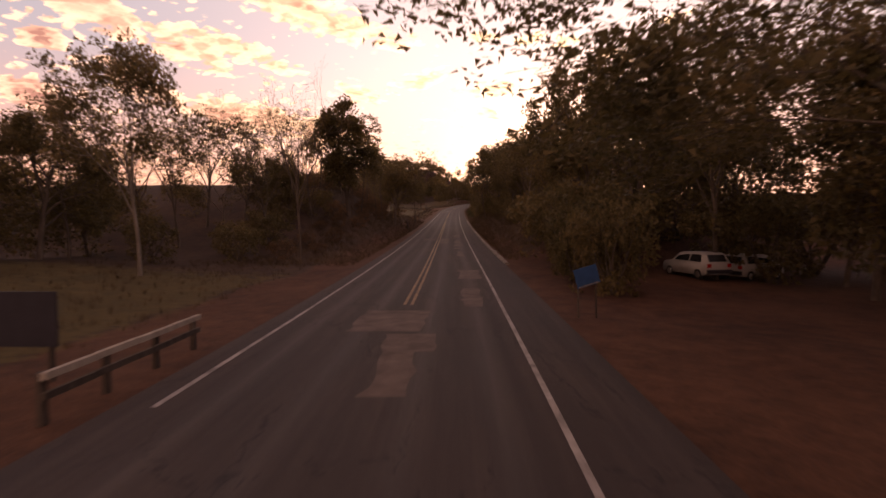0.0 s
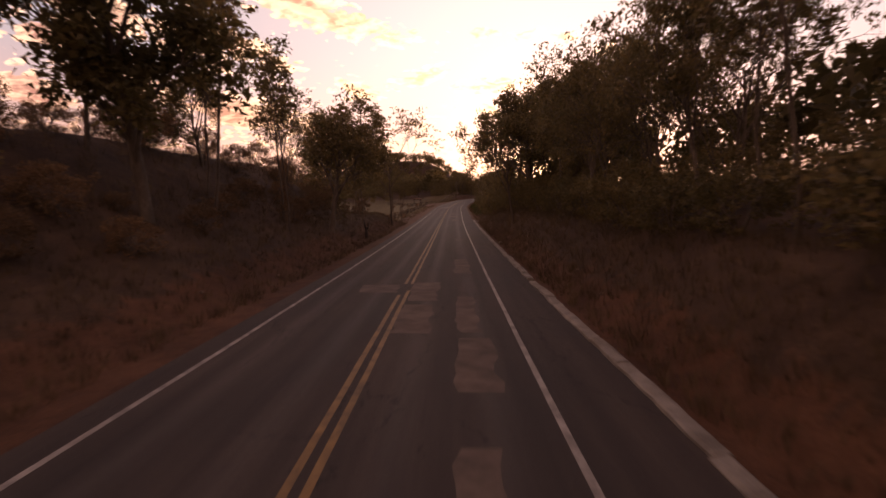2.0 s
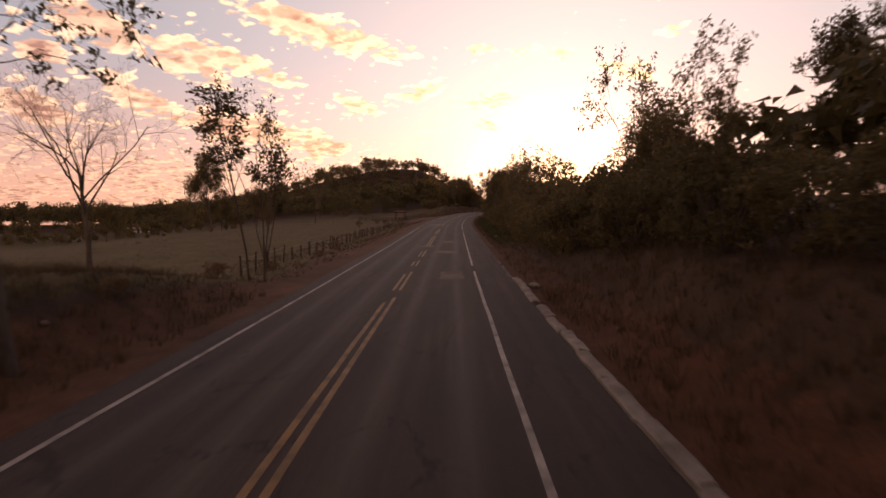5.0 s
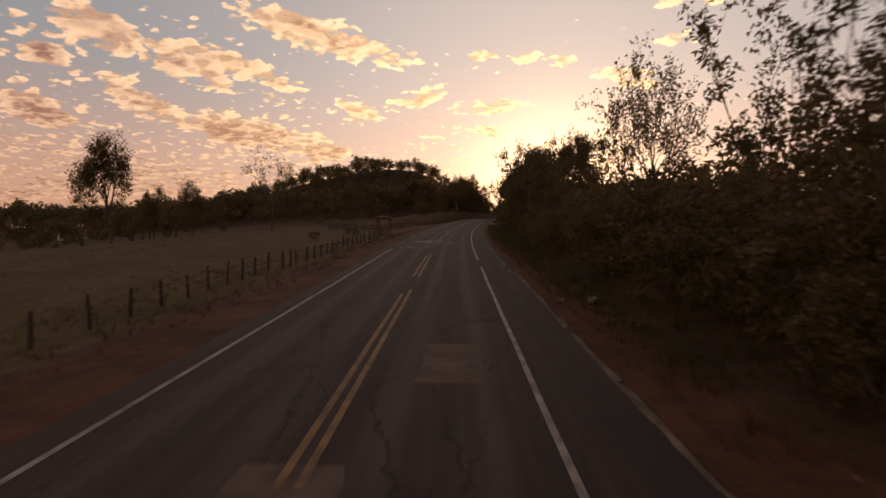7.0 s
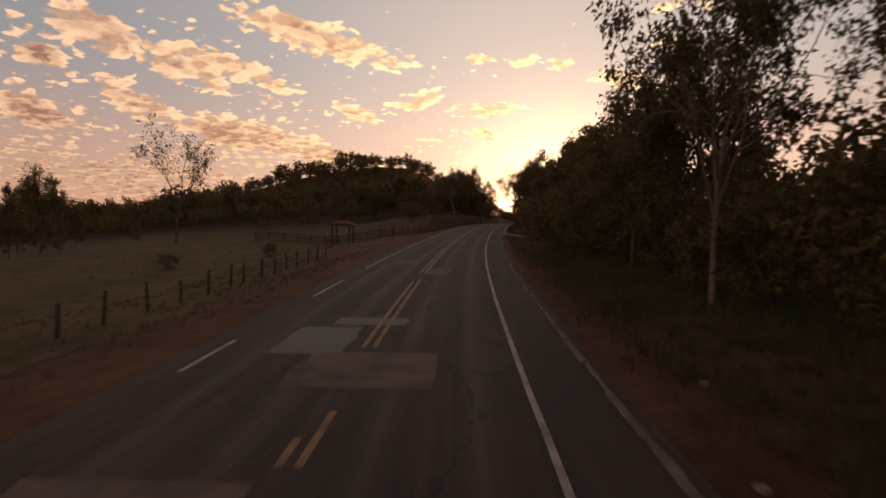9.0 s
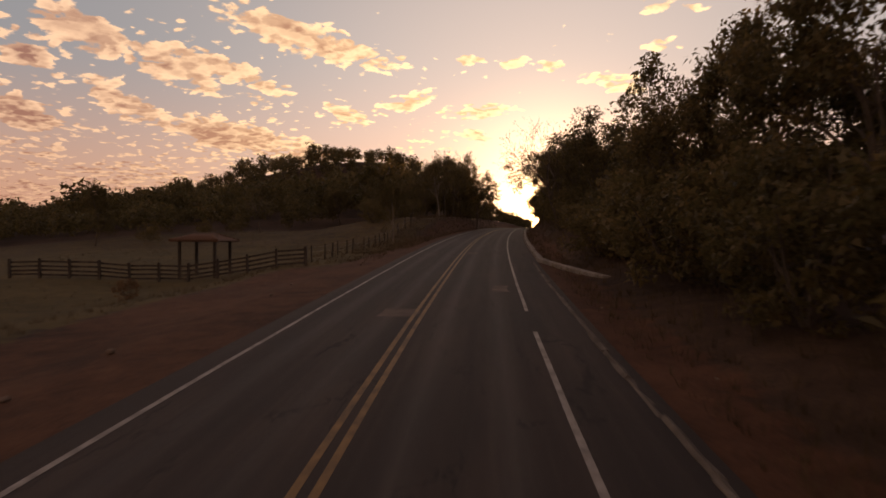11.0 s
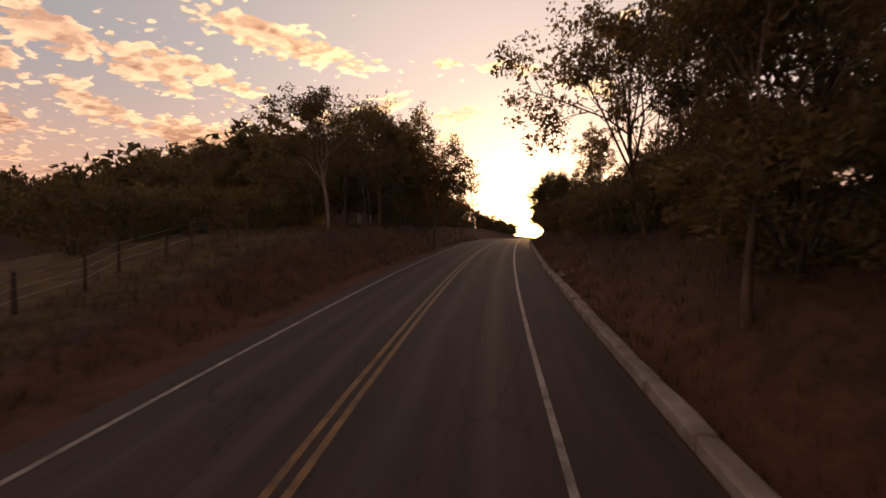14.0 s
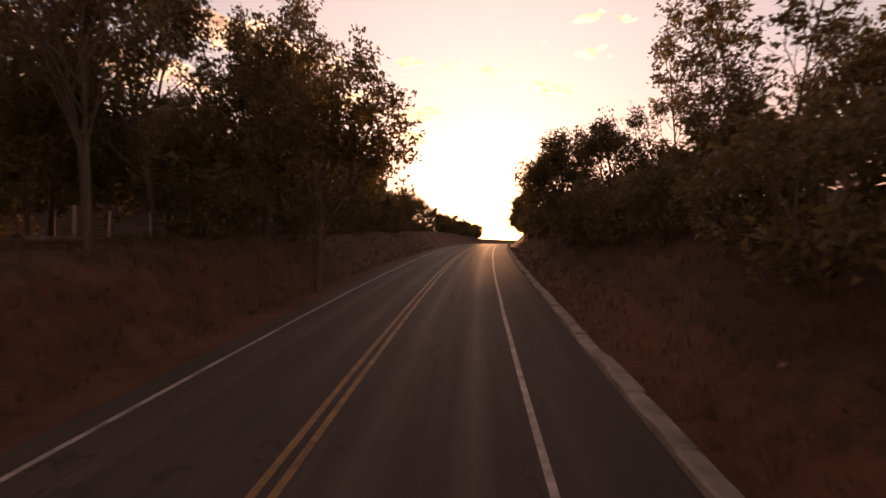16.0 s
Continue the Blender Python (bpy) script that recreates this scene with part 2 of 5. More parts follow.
# ---- materials ----
def material(name, colours, scale=6.0, rough=0.85, bump=0.3, fine=60.0, metal=0.0, translucent=0.0, vary=0.0, stretch=(1, 1, 1), coords="Object", gloss=0.3):
    m = bpy.data.materials.new(name)
    m.use_nodes = True
    nt = m.node_tree
    N, L = nt.nodes, nt.links
    b = N["Principled BSDF"]
    tc = N.new("ShaderNodeTexCoord")
    mp = N.new("ShaderNodeMapping")
    mp.inputs["Scale"].default_value = stretch
    L.new(tc.outputs[coords], mp.inputs[0])
    n1 = N.new("ShaderNodeTexNoise")
    n1.inputs["Scale"].default_value, n1.inputs["Detail"].default_value, n1.inputs["Roughness"].default_value = scale, 4.0, 0.6
    n2 = N.new("ShaderNodeTexNoise")
    n2.inputs["Scale"].default_value, n2.inputs["Detail"].default_value = fine, 3.0
    L.new(mp.outputs[0], n1.inputs["Vector"])
    L.new(mp.outputs[0], n2.inputs["Vector"])
    add = N.new("ShaderNodeMath")
    add.operation = "MULTIPLY_ADD"
    L.new(n2.outputs[0], add.inputs[0])
    add.inputs[1].default_value = 0.35
    L.new(n1.outputs[0], add.inputs[2])
    fac = add.outputs[0]
    if vary:
        info = N.new("ShaderNodeObjectInfo")
        geo = N.new("ShaderNodeNewGeometry")
        s = N.new("ShaderNodeMath")
        s.operation = "ADD"
        L.new(info.outputs["Random"], s.inputs[0])
        L.new(geo.outputs["Random Per Island"], s.inputs[1])
        s2 = N.new("ShaderNodeMath")
        s2.operation = "MULTIPLY_ADD"
        L.new(s.outputs[0], s2.inputs[0])
        s2.inputs[1].default_value = vary
        L.new(fac, s2.inputs[2])
        s3 = N.new("ShaderNodeMath")
        s3.operation = "SUBTRACT"
        L.new(s2.outputs[0], s3.inputs[0])
        s3.inputs[1].default_value = vary
        fac = s3.outputs[0]
    cr = N.new("ShaderNodeValToRGB")
    el = cr.color_ramp.elements
    while len(el) < len(colours):
        el.new(0.5)
    for i, c in enumerate(colours):
        el[i].position = 0.38 + 0.62 * i / max(1, len(colours) - 1) * 0.85
        el[i].color = (*c, 1)
    L.new(fac, cr.inputs[0])
    L.new(cr.outputs[0], b.inputs["Base Color"])
    b.inputs["Roughness"].default_value = rough
    b.inputs["Metallic"].default_value = metal
    b.inputs["Specular IOR Level"].default_value = gloss
    if bump:
        bp = N.new("ShaderNodeBump")
        bp.inputs["Strength"].default_value, bp.inputs["Distance"].default_value = bump, 0.02
        L.new(add.outputs[0], bp.inputs["Height"])
        L.new(bp.outputs[0], b.inputs["Normal"])
    if translucent:
        tr = N.new("ShaderNodeBsdfTranslucent")
        hs = N.new("ShaderNodeHueSaturation")
        hs.inputs["Value"].default_value = 1.5
        L.new(cr.outputs[0], hs.inputs["Color"])
        L.new(hs.outputs[0], tr.inputs[0])
        mx = N.new("ShaderNodeMixShader")
        mx.inputs[0].default_value = translucent
        L.new(b.outputs[0], mx.inputs[1])
        L.new(tr.outputs[0], mx.inputs[2])
        L.new(mx.outputs[0], N["Material Output"].inputs[0])
    return m


def road_material():
    """Old asphalt: x across the road, y along it, in metres."""
    m = bpy.data.materials.new("asphalt")
    m.use_nodes = True
    nt = m.node_tree
    N, L = nt.nodes, nt.links
    b = N["Principled BSDF"]
    uv = N.new("ShaderNodeTexCoord").outputs["UV"]

    def tex(stretch, scale, detail, rough=0.6):
        mp = N.new("ShaderNodeMapping")
        mp.inputs["Scale"].default_value = stretch
        L.new(uv, mp.inputs[0])
        n = N.new("ShaderNodeTexNoise")
        n.inputs["Scale"].default_value, n.inputs["Detail"].default_value, n.inputs["Roughness"].default_value = scale, detail, rough
        L.new(mp.outputs[0], n.inputs["Vector"])
        return n.outputs[0]

    def math_(op, a, c=0.0, d=0.0):
        n = N.new("ShaderNodeMath")
        n.operation = op
        for i, v in enumerate((a, c, d)):
            if isinstance(v, (int, float)):
                n.inputs[i].default_value = v
            else:
                L.new(v, n.inputs[i])
        return n.outputs[0]

    blotch = tex((1, 0.25, 1), 0.55, 5.0)
    streak = tex((1, 0.03, 1), 2.6, 4.0)
    grain = tex((1, 1, 1), 55.0, 3.0)
    sep = N.new("ShaderNodeSeparateXYZ")
    L.new(uv, sep.inputs[0])
    # polished wheel tracks at 0.95 and 2.45 m to each side
    lane = math_("SUBTRACT", math_("ABSOLUTE", sep.outputs[0]), 1.7)
    off = math_("SUBTRACT", math_("ABSOLUTE", lane), 0.75)
    track = math_("SUBTRACT", 1.0, math_("MINIMUM", math_("MULTIPLY", math_("ABSOLUTE", off), 2.6), 1.0))
    fac = math_("ADD", math_("MULTIPLY", blotch, 0.6), math_("MULTIPLY", streak, 0.5))
    fac = math_("ADD", fac, math_("MULTIPLY", math_("SUBTRACT", grain, 0.5), 0.35))
    fac = math_("ADD", fac, math_("MULTIPLY", track, 0.07))
    cr = N.new("ShaderNodeValToRGB")
    el = cr.color_ramp.elements
    el.new(0.5)
    for i, (p, c) in enumerate(((0.36, (0.0185, 0.0138, 0.0125)), (0.55, (0.034, 0.025, 0.0222)), (0.78, (0.060, 0.045, 0.038)))):
        el[i].position, el[i].color = p, (*c, 1)
    L.new(fac, cr.inputs[0])
    # fine cracks
    vor = N.new("ShaderNodeTexVoronoi")
    vor.feature = "DISTANCE_TO_EDGE"
    mp = N.new("ShaderNodeMapping")
    L.new(uv, mp.inputs[0])
    mp.inputs["Scale"].default_value = (0.6, 0.22, 1)
    nz = N.new("ShaderNodeTexNoise")
    nz.inputs["Scale"].default_value, nz.inputs["Detail"].default_value = 3.0, 4.0
    L.new(uv, nz.inputs["Vector"])
    wob = N.new("ShaderNodeVectorMath")
    wob.operation = "MULTIPLY_ADD"
    L.new(nz.outputs["Color"], wob.inputs[0])
    wob.inputs[1].default_value = (0.35, 0.35, 0)
    L.new(mp.outputs[0], wob.inputs[2])
    L.new(wob.outputs[0], vor.inputs["Vector"])
    vor.inputs["Scale"].default_value = 1.0
    crack = math_("MULTIPLY", math_("LESS_THAN", vor.outputs["Distance"], 0.008), math_("GREATER_THAN", blotch, 0.5))
    mx = N.new("ShaderNodeMix")
    mx.data_type = "RGBA"
    L.new(math_("MULTIPLY", crack, 0.7), mx.inputs[0])
    L.new(cr.outputs[0], mx.inputs[6])
    mx.inputs[7].default_value = (0.008, 0.007, 0.007, 1)
    L.new(mx.outputs[2], b.inputs["Base Color"])
    L.new(math_("MULTIPLY_ADD", track, -0.10, math_("MULTIPLY_ADD", blotch, 0.2, 0.72)), b.inputs["Roughness"])
    b.inputs["Specular IOR Level"].default_value = 0.3
    bp = N.new("ShaderNodeBump")
    bp.inputs["Strength"].default_value, bp.inputs["Distance"].default_value = 0.5, 0.015
    L.new(math_("SUBTRACT", math_("ADD", grain, math_("MULTIPLY", blotch, 0.6)), crack), bp.inputs["Height"])
    L.new(bp.outputs[0], b.inputs["Normal"])
    return m


ASPHALT = road_material()
PATCH_ASPHALT = material("patch_asphalt", [(0.036, 0.028, 0.026), (0.085, 0.064, 0.053), (0.135, 0.10, 0.081)], 1.3, 0.9, 0.4, 60)
DARK_ASPHALT = material("dark_asphalt", [(0.028, 0.026, 0.026), (0.045, 0.041, 0.04)], 2.0, 0.55, 0.4, 90)
YELLOW = material("yellow_paint", [(0.035, 0.028, 0.023), (0.15, 0.086, 0.033), (0.24, 0.135, 0.045)], 2.2, 0.65, 0.2, 22)
WHITE = material("white_paint", [(0.045, 0.038, 0.036), (0.20, 0.178, 0.163), (0.34, 0.31, 0.285)], 2.2, 0.65, 0.2, 22)


def ground_material():
    """Bare soil, dry pasture and leaf litter, blended raggedly by the share of each."""
    m = bpy.data.materials.new("verge_ground")
    m.use_nodes = True
    nt = m.node_tree
    N, L = nt.nodes, nt.links
    b = N["Principled BSDF"]
    co = N.new("ShaderNodeTexCoord").outputs["Object"]

    def tex(scale, detail, rough=0.62):
        n = N.new("ShaderNodeTexNoise")
        n.inputs["Scale"].default_value, n.inputs["Detail"].default_value, n.inputs["Roughness"].default_value = scale, detail, rough
        L.new(co, n.inputs["Vector"])
        return n.outputs[0]

    def math_(op, a, c=0.0, d=0.0):
        n = N.new("ShaderNodeMath")
        n.operation = op
        for k, v in enumerate((a, c, d)):
            if isinstance(v, (int, float)):
                n.inputs[k].default_value = v
            else:
                L.new(v, n.inputs[k])
        return n.outputs[0]

    big, mid, fine = tex(0.22, 5.0), tex(1.4, 5.0), tex(13.0, 4.0)
    tone = math_("ADD", math_("MULTIPLY", big, 0.4), math_("ADD", math_("MULTIPLY", mid, 0.35), math_("MULTIPLY", fine, 0.35)))

    def ramp(cols):
        cr = N.new("ShaderNodeValToRGB")
        el = cr.color_ramp.elements
        el.new(0.5)
        for k, (p, c) in enumerate(zip((0.40, 0.54, 0.72), cols)):
            el[k].position, el[k].color = p, (*c, 1)
        L.new(tone, cr.inputs[0])
        return cr.outputs[0]

    soil = ramp([(0.028, 0.0128, 0.0077), (0.066, 0.0295, 0.0158), (0.115, 0.053, 0.030)])
    grass = ramp([(0.030, 0.022, 0.0085), (0.064, 0.047, 0.0165), (0.105, 0.075, 0.028)])
    litter = ramp([(0.019, 0.0114, 0.0078), (0.044, 0.026, 0.0168), (0.087, 0.052, 0.032)])
    at = N.new("ShaderNodeAttribute")
    at.attribute_name = "cover"
    sep = N.new("ShaderNodeSeparateColor")
    L.new(at.outputs["Color"], sep.inputs[0])
    out = litter
    for share, col in ((sep.outputs[0], soil), (sep.outputs[1], grass)):
        edge = math_("ADD", share, math_("MULTIPLY", math_("SUBTRACT", mid, 0.5), 1.6))
        k = N.new("ShaderNodeMapRange")
        L.new(edge, k.inputs[0])
        k.inputs[1].default_value, k.inputs[2].default_value = 0.35, 0.65
        mx = N.new("ShaderNodeMix")
        mx.data_type = "RGBA"
        L.new(k.outputs[0], mx.inputs[0])
        L.new(out, mx.inputs[6])
        L.new(col, mx.inputs[7])
        out = mx.outputs[2]
    L.new(out, b.inputs["Base Color"])
    b.inputs["Roughness"].default_value = 0.95
    b.inputs["Specular IOR Level"].default_value = 0.2
    bp = N.new("ShaderNodeBump")
    bp.inputs["Strength"].default_value, bp.inputs["Distance"].default_value = 0.9, 0.06
    L.new(tone, bp.inputs["Height"])
    L.new(bp.outputs[0], b.inputs["Normal"])
    return m


GROUND = ground_material()
DIRTY_CONCRETE = material("dirty_concrete", [(0.04, 0.033, 0.028), (0.09, 0.075, 0.064), (0.16, 0.138, 0.12)], 1.0, 0.95, 0.6, 30)
CONCRETE = material("weathered_concrete", [(0.075, 0.064, 0.056), (0.17, 0.15, 0.132), (0.27, 0.245, 0.218)], 1.2, 0.9, 0.5, 30)
BARK = material("grey_bark", [(0.04, 0.03, 0.023), (0.08, 0.062, 0.048), (0.14, 0.115, 0.092)], 3.0, 0.9, 0.9, 25, stretch=(1, 1, 0.3))
PALE_BARK = material("pale_bark", [(0.07, 0.058, 0.048), (0.15, 0.128, 0.106), (0.23, 0.2, 0.17)], 3.0, 0.9, 0.8, 25, stretch=(1, 1, 0.3))
LEAF = material("green_leaves", [(0.046, 0.039, 0.016), (0.088, 0.070, 0.027), (0.15, 0.106, 0.042)], 0.8, 0.55, 0.0, 8, translucent=0.45, vary=0.22)
DRY_LEAF = material("dry_leaves", [(0.06, 0.036, 0.02), (0.11, 0.068, 0.034), (0.17, 0.10, 0.05)], 0.8, 0.6, 0.0, 8, translucent=0.4, vary=0.22)
STRAW = material("dry_grass_blades", [(0.04, 0.028, 0.016), (0.075, 0.052, 0.028), (0.125, 0.088, 0.047)], 0.5, 0.8, 0.0, 10, translucent=0.3, vary=0.2)
GREEN_GRASS = material("green_grass_blades", [(0.028, 0.034, 0.011), (0.052, 0.058, 0.018), (0.09, 0.088, 0.03)], 0.5, 0.7, 0.0, 10, translucent=0.35, vary=0.2)
WOOD = material("weathered_wood", [(0.022, 0.017, 0.014), (0.045, 0.035, 0.028), (0.08, 0.064, 0.052)], 4.0, 0.85, 0.8, 40, stretch=(1, 1, 0.2))
PALE_WOOD = material("pale_post_wood", [(0.2, 0.17, 0.14), (0.34, 0.3, 0.25)], 4.0, 0.85, 0.7, 40, stretch=(1, 1, 0.2))
TILE = material("clay_roof_tile", [(0.05, 0.029, 0.02), (0.10, 0.054, 0.034), (0.16, 0.088, 0.055)], 2.5, 0.85, 0.4, 30)
CAR_WHITE = material("white_car_paint", [(0.26, 0.25, 0.24), (0.40, 0.39, 0.375)], 1.0, 0.4, 0.0, 20)
TYRE = material("tyre_rubber", [(0.015, 0.015, 0.015), (0.03, 0.03, 0.03)], 5.0, 0.85, 0.2, 30)
GLASS_DARK = material("tinted_glass", [(0.012, 0.013, 0.014), (0.02, 0.02, 0.022)], 1.0, 0.08, 0.0, 10)
RED_LENS = material("red_lens", [(0.25, 0.012, 0.01), (0.4, 0.02, 0.015)], 3.0, 0.25, 0.0, 20)
CHROME = material("dull_chrome", [(0.4, 0.4, 0.4), (0.6, 0.6, 0.6)], 3.0, 0.3, 0.0, 20, metal=1.0)
BLUE_PAINT = material("blue_painted_board", [(0.008, 0.035, 0.10), (0.016, 0.07, 0.19)], 2.0, 0.6, 0.2, 20)
DARK_PAINT = material("dark_painted_board", [(0.012, 0.012, 0.018), (0.025, 0.024, 0.034)], 2.0, 0.6, 0.2, 20)
STONE = material("verge_stone", [(0.07, 0.05, 0.04), (0.13, 0.095, 0.075), (0.2, 0.15, 0.12)], 4.0, 0.9, 0.6, 30)
LITTER = material("dirty_plastic", [(0.09, 0.08, 0.072), (0.2, 0.185, 0.17)], 5.0, 0.5, 0.6, 20)
WHITEWASH = material("whitewashed_wall", [(0.5, 0.48, 0.45), (0.72, 0.70, 0.67)], 1.2, 0.9, 0.3, 20)


# ---- building helpers ----
def mesh_of(name, verts, faces, mats, smooth_=False, index=None):
    me = bpy.data.meshes.new(name)
    me.from_pydata(verts, [], faces)
    for m in (mats if isinstance(mats, (list, tuple)) else [mats]):
        me.materials.append(m)
    if index is not None:
        me.polygons.foreach_set("material_index", index)
    if smooth_:
        me.polygons.foreach_set("use_smooth", [True] * len(me.polygons))
    me.update()
    return me


def quads_mesh(name, v, mat):
    """A mesh of loose faces from an array of shape (n, corners, 3)."""
    n, k = len(v), v.shape[1]
    me = bpy.data.meshes.new(name)
    me.vertices.add(k * n)
    me.vertices.foreach_set("co", np.ascontiguousarray(v, dtype=np.float32).ravel())
    me.loops.add(k * n)
    me.loops.foreach_set("vertex_index", np.arange(k * n, dtype=np.int32))
    me.polygons.add(n)
    me.polygons.foreach_set("loop_start", np.arange(0, k * n, k, dtype=np.int32))
    me.materials.append(mat)
    me.update(calc_edges=True)
    return me


def part(name, me, parent, label=""):
    ob = new(name, me)
    ob.parent = parent
    return tagged(ob, label)


class Solid:
    """Collects boxes and tubes for one mesh."""

    def __init__(self):
        self.v, self.f, self.i = [], [], []

    def box(self, c, size, m=None, mat=0, taper=1.0):
        o = len(self.v)
        x, y, z = (q / 2 for q in size)
        for sz in (-1, 1):
            k = taper if sz > 0 else 1.0
            for sx, sy in ((-1, -1), (1, -1), (1, 1), (-1, 1)):
                p = Vector((c[0] + sx * x * k, c[1] + sy * y * k, c[2] + sz * z))
                self.v.append(tuple(m @ p if m else p))
        for q in ((0, 3, 2, 1), (4, 5, 6, 7), (0, 1, 5, 4), (1, 2, 6, 5), (2, 3, 7, 6), (3, 0, 4, 7)):
            self.f.append(tuple(o + k for k in q))
            self.i.append(mat)
        return self

    def tube(self, pts, radii, sides=5, mat=0, cap=True):
        o = len(self.v)
        n = len(pts)
        for k, p in enumerate(pts):
            p = Vector(p)
            d = (Vector(pts[min(k + 1, n - 1)]) - Vector(pts[max(k - 1, 0)]))
            d = d.normalized() if d.length > 1e-6 else Vector((0, 0, 1))
            a = d.cross(Vector((0.31, 0.77, 0.13))).normalized()
            b = d.cross(a)
            for j in range(sides):
                w = 2 * math.pi * j / sides
                self.v.append(tuple(p + radii[k] * (math.cos(w) * a + math.sin(w) * b)))
        for k in range(n - 1):
            for j in range(sides):
                j2 = (j + 1) % sides
                self.f.append((o + k * sides + j, o + k * sides + j2, o + (k + 1) * sides + j2, o + (k + 1) * sides + j))
                self.i.append(mat)
        if cap:
            self.f.append(tuple(o + j for j in range(sides))[::-1])
            self.f.append(tuple(o + (n - 1) * sides + j for j in range(sides)))
            self.i += [mat, mat]
        return self

    def mesh(self, name, mats, smooth_=False):
        return mesh_of(name, self.v, self.f, mats, smooth_, self.i)


def thing(name, p, turn, label, category, group="", kind=""):
    ob = new(name)
    ob.matrix_basis = Matrix.Translation(p) @ Matrix.Rotation(radians(turn), 4, "Z")
    ob.empty_display_size = 0.3
    return tagged(ob, label, category, group, kind)


# ---- ground and road ----
def strip(name, s0, s1, l0, l1, dz, mat, step=2.0, cols=1, wobble=0.0, edge=0.0):
    rows = max(1, int((s1 - s0) / step))
    v, f = [], []
    rng = random.Random(int(s0 * 7 + l0 * 131))
    for i in range(rows + 1):
        s = s0 + (s1 - s0) * i / rows
        for j in range(cols + 1):
            l = l0 + (l1 - l0) * j / cols
            if edge and j in (0, cols):
                l += rng.uniform(-edge, edge)
            if wobble:
                l += wobble * noise.noise(Vector((s * 0.3, l0, 0)))
            v.append(tuple(on_road(s, l, dz)))
    w = cols + 1
    for i in range(rows):
        for j in range(cols):
            f.append((i * w + j, i * w + j + 1, (i + 1) * w + j + 1, (i + 1) * w + j))
    me = mesh_of(name, v, f, mat)
    uv = me.uv_layers.new(name="UVMap")
    flat = []
    for i in range(rows):
        for j in range(cols):
            for di, dj in ((0, 0), (0, 1), (1, 1), (1, 0)):
                flat += [l0 + (l1 - l0) * (j + dj) / cols, s0 + (s1 - s0) * (i + di) / rows]
    uv.data.foreach_set("uv", flat)
    return me


def build_ground():
    ss = list(np.arange(-150, -20, 10.0)) + list(np.arange(-20, 450, 2.0)) + list(np.arange(450, 700, 8.0)) + [720, 780, 860, 980, 1190]
    lats = [-3000, -1800, -1000, -600, -430, -330, -260, -210, -170, -140, -115, -95, -80, -68, -58, -49, -41, -35, -30, -26, -23, -20.5, -18.5, -17, -15.6,
            -14.4, -13.3, -12.3, -11.4, -10.6, -9.8, -9.1, -8.4, -7.7, -7.0, -6.3, -5.6, -5.0, -4.4, -3.9, 0, 4.8, 5.2, 5.7, 6.2, 6.8, 7.4, 8.0, 8.7, 9.5, 10.4,
            11.4, 12.6, 14, 16, 18.5, 22, 27, 34, 44, 60, 85, 130, 200, 320, 600, 1200, 3000]
    v, f, cover = [], [], []
    for s in ss:
        for l in lats:
            p = stand(s, l)
            if -3.95 <= l <= 4.9:
                p = on_road(s, l, -0.06)
            v.append(tuple(p))
            soil = smooth(l, -8.4, -6.4) * (1 - smooth(l, 6.0, 8.0))
            if l > 0:
                soil = max(soil, (1 - smooth(s, 38, 46)) * (1 - smooth(l, 28, 34)))
            else:
                soil = max(soil, (1 - smooth(s, 26, 34)) * smooth(l, -10, -8), smooth(s, 228, 236) * (1 - smooth(s, 264, 272)) * smooth(l, -12.5, -10.5))
            grass = smooth(-l, 6.5, 8.5) * (smooth(s, 112, 126) * (1 - smooth(s, 318, 345)) * (1 - 0.45 * smooth(s, 286, 300)) + (1 - smooth(s, 26, 38)))
            cover += [soil, min(1.0, grass) * (1 - soil), 0.0, 1.0]
    w = len(lats)
    for i in range(len(ss) - 1):
        for j in range(w - 1):
            f.append((i * w + j, i * w + j + 1, (i + 1) * w + j + 1, (i + 1) * w + j))
    me = mesh_of("ground", v, f, GROUND, True)
    at = me.color_attributes.new("cover", "FLOAT_COLOR", "POINT")
    at.data.foreach_set("color", cover)
    tagged(new("ground", me), "dry roadside ground of bare soil, pasture and leaf litter", "ground", kind="structure")


build_ground()
road = tagged(new("road", strip("road", -140, 1000, -4.1, 5.1, 0.0, ASPHALT, 3.0, 6)), "worn grey asphalt two-lane country road with patches", "road", kind="structure")
EDGE_L, EDGE_R = -3.40, 3.39


def build_markings():
    # centre: two yellow lines, left edge and right edge white, worn away in places
    gone = [(-129, 19.8), (65.3, 67.6), (128.2, 130.5), (136.5, 140), (143, 146), (151, 156), (171.5, 176.5), (189.7, 198.4), (199.8, 204.4), (217, 220)]
    for side, name in ((-0.13, "centre_line"), (0.13, "centre_line")):
        a = -130.0
        for g0, g1 in gone + [(800, 801)]:
            g0 += side * 4
            if g0 > a:
                ob = part(name, strip(name, a, g0, side - 0.06, side + 0.06, 0.006, YELLOW, 2.0, 1, 0.015), road, "faded yellow painted centre line")
            a = g1
    for lat, gone in ((EDGE_L, [(-129, 9), (195, 202.3), (205, 211.9), (216.6, 222)]), (EDGE_R, [(-129, 6), (137.3, 140), (181, 185.5), (247.5, 250.5)])):
        a = -130.0
        for g0, g1 in gone + [(800, 801)]:
            if g0 > a:
                part("edge_line", strip("edge_line", a, g0, lat - 0.058, lat + 0.058, 0.006, WHITE, 2.0, 1, 0.02), road, "worn white painted edge line")
            a = g1


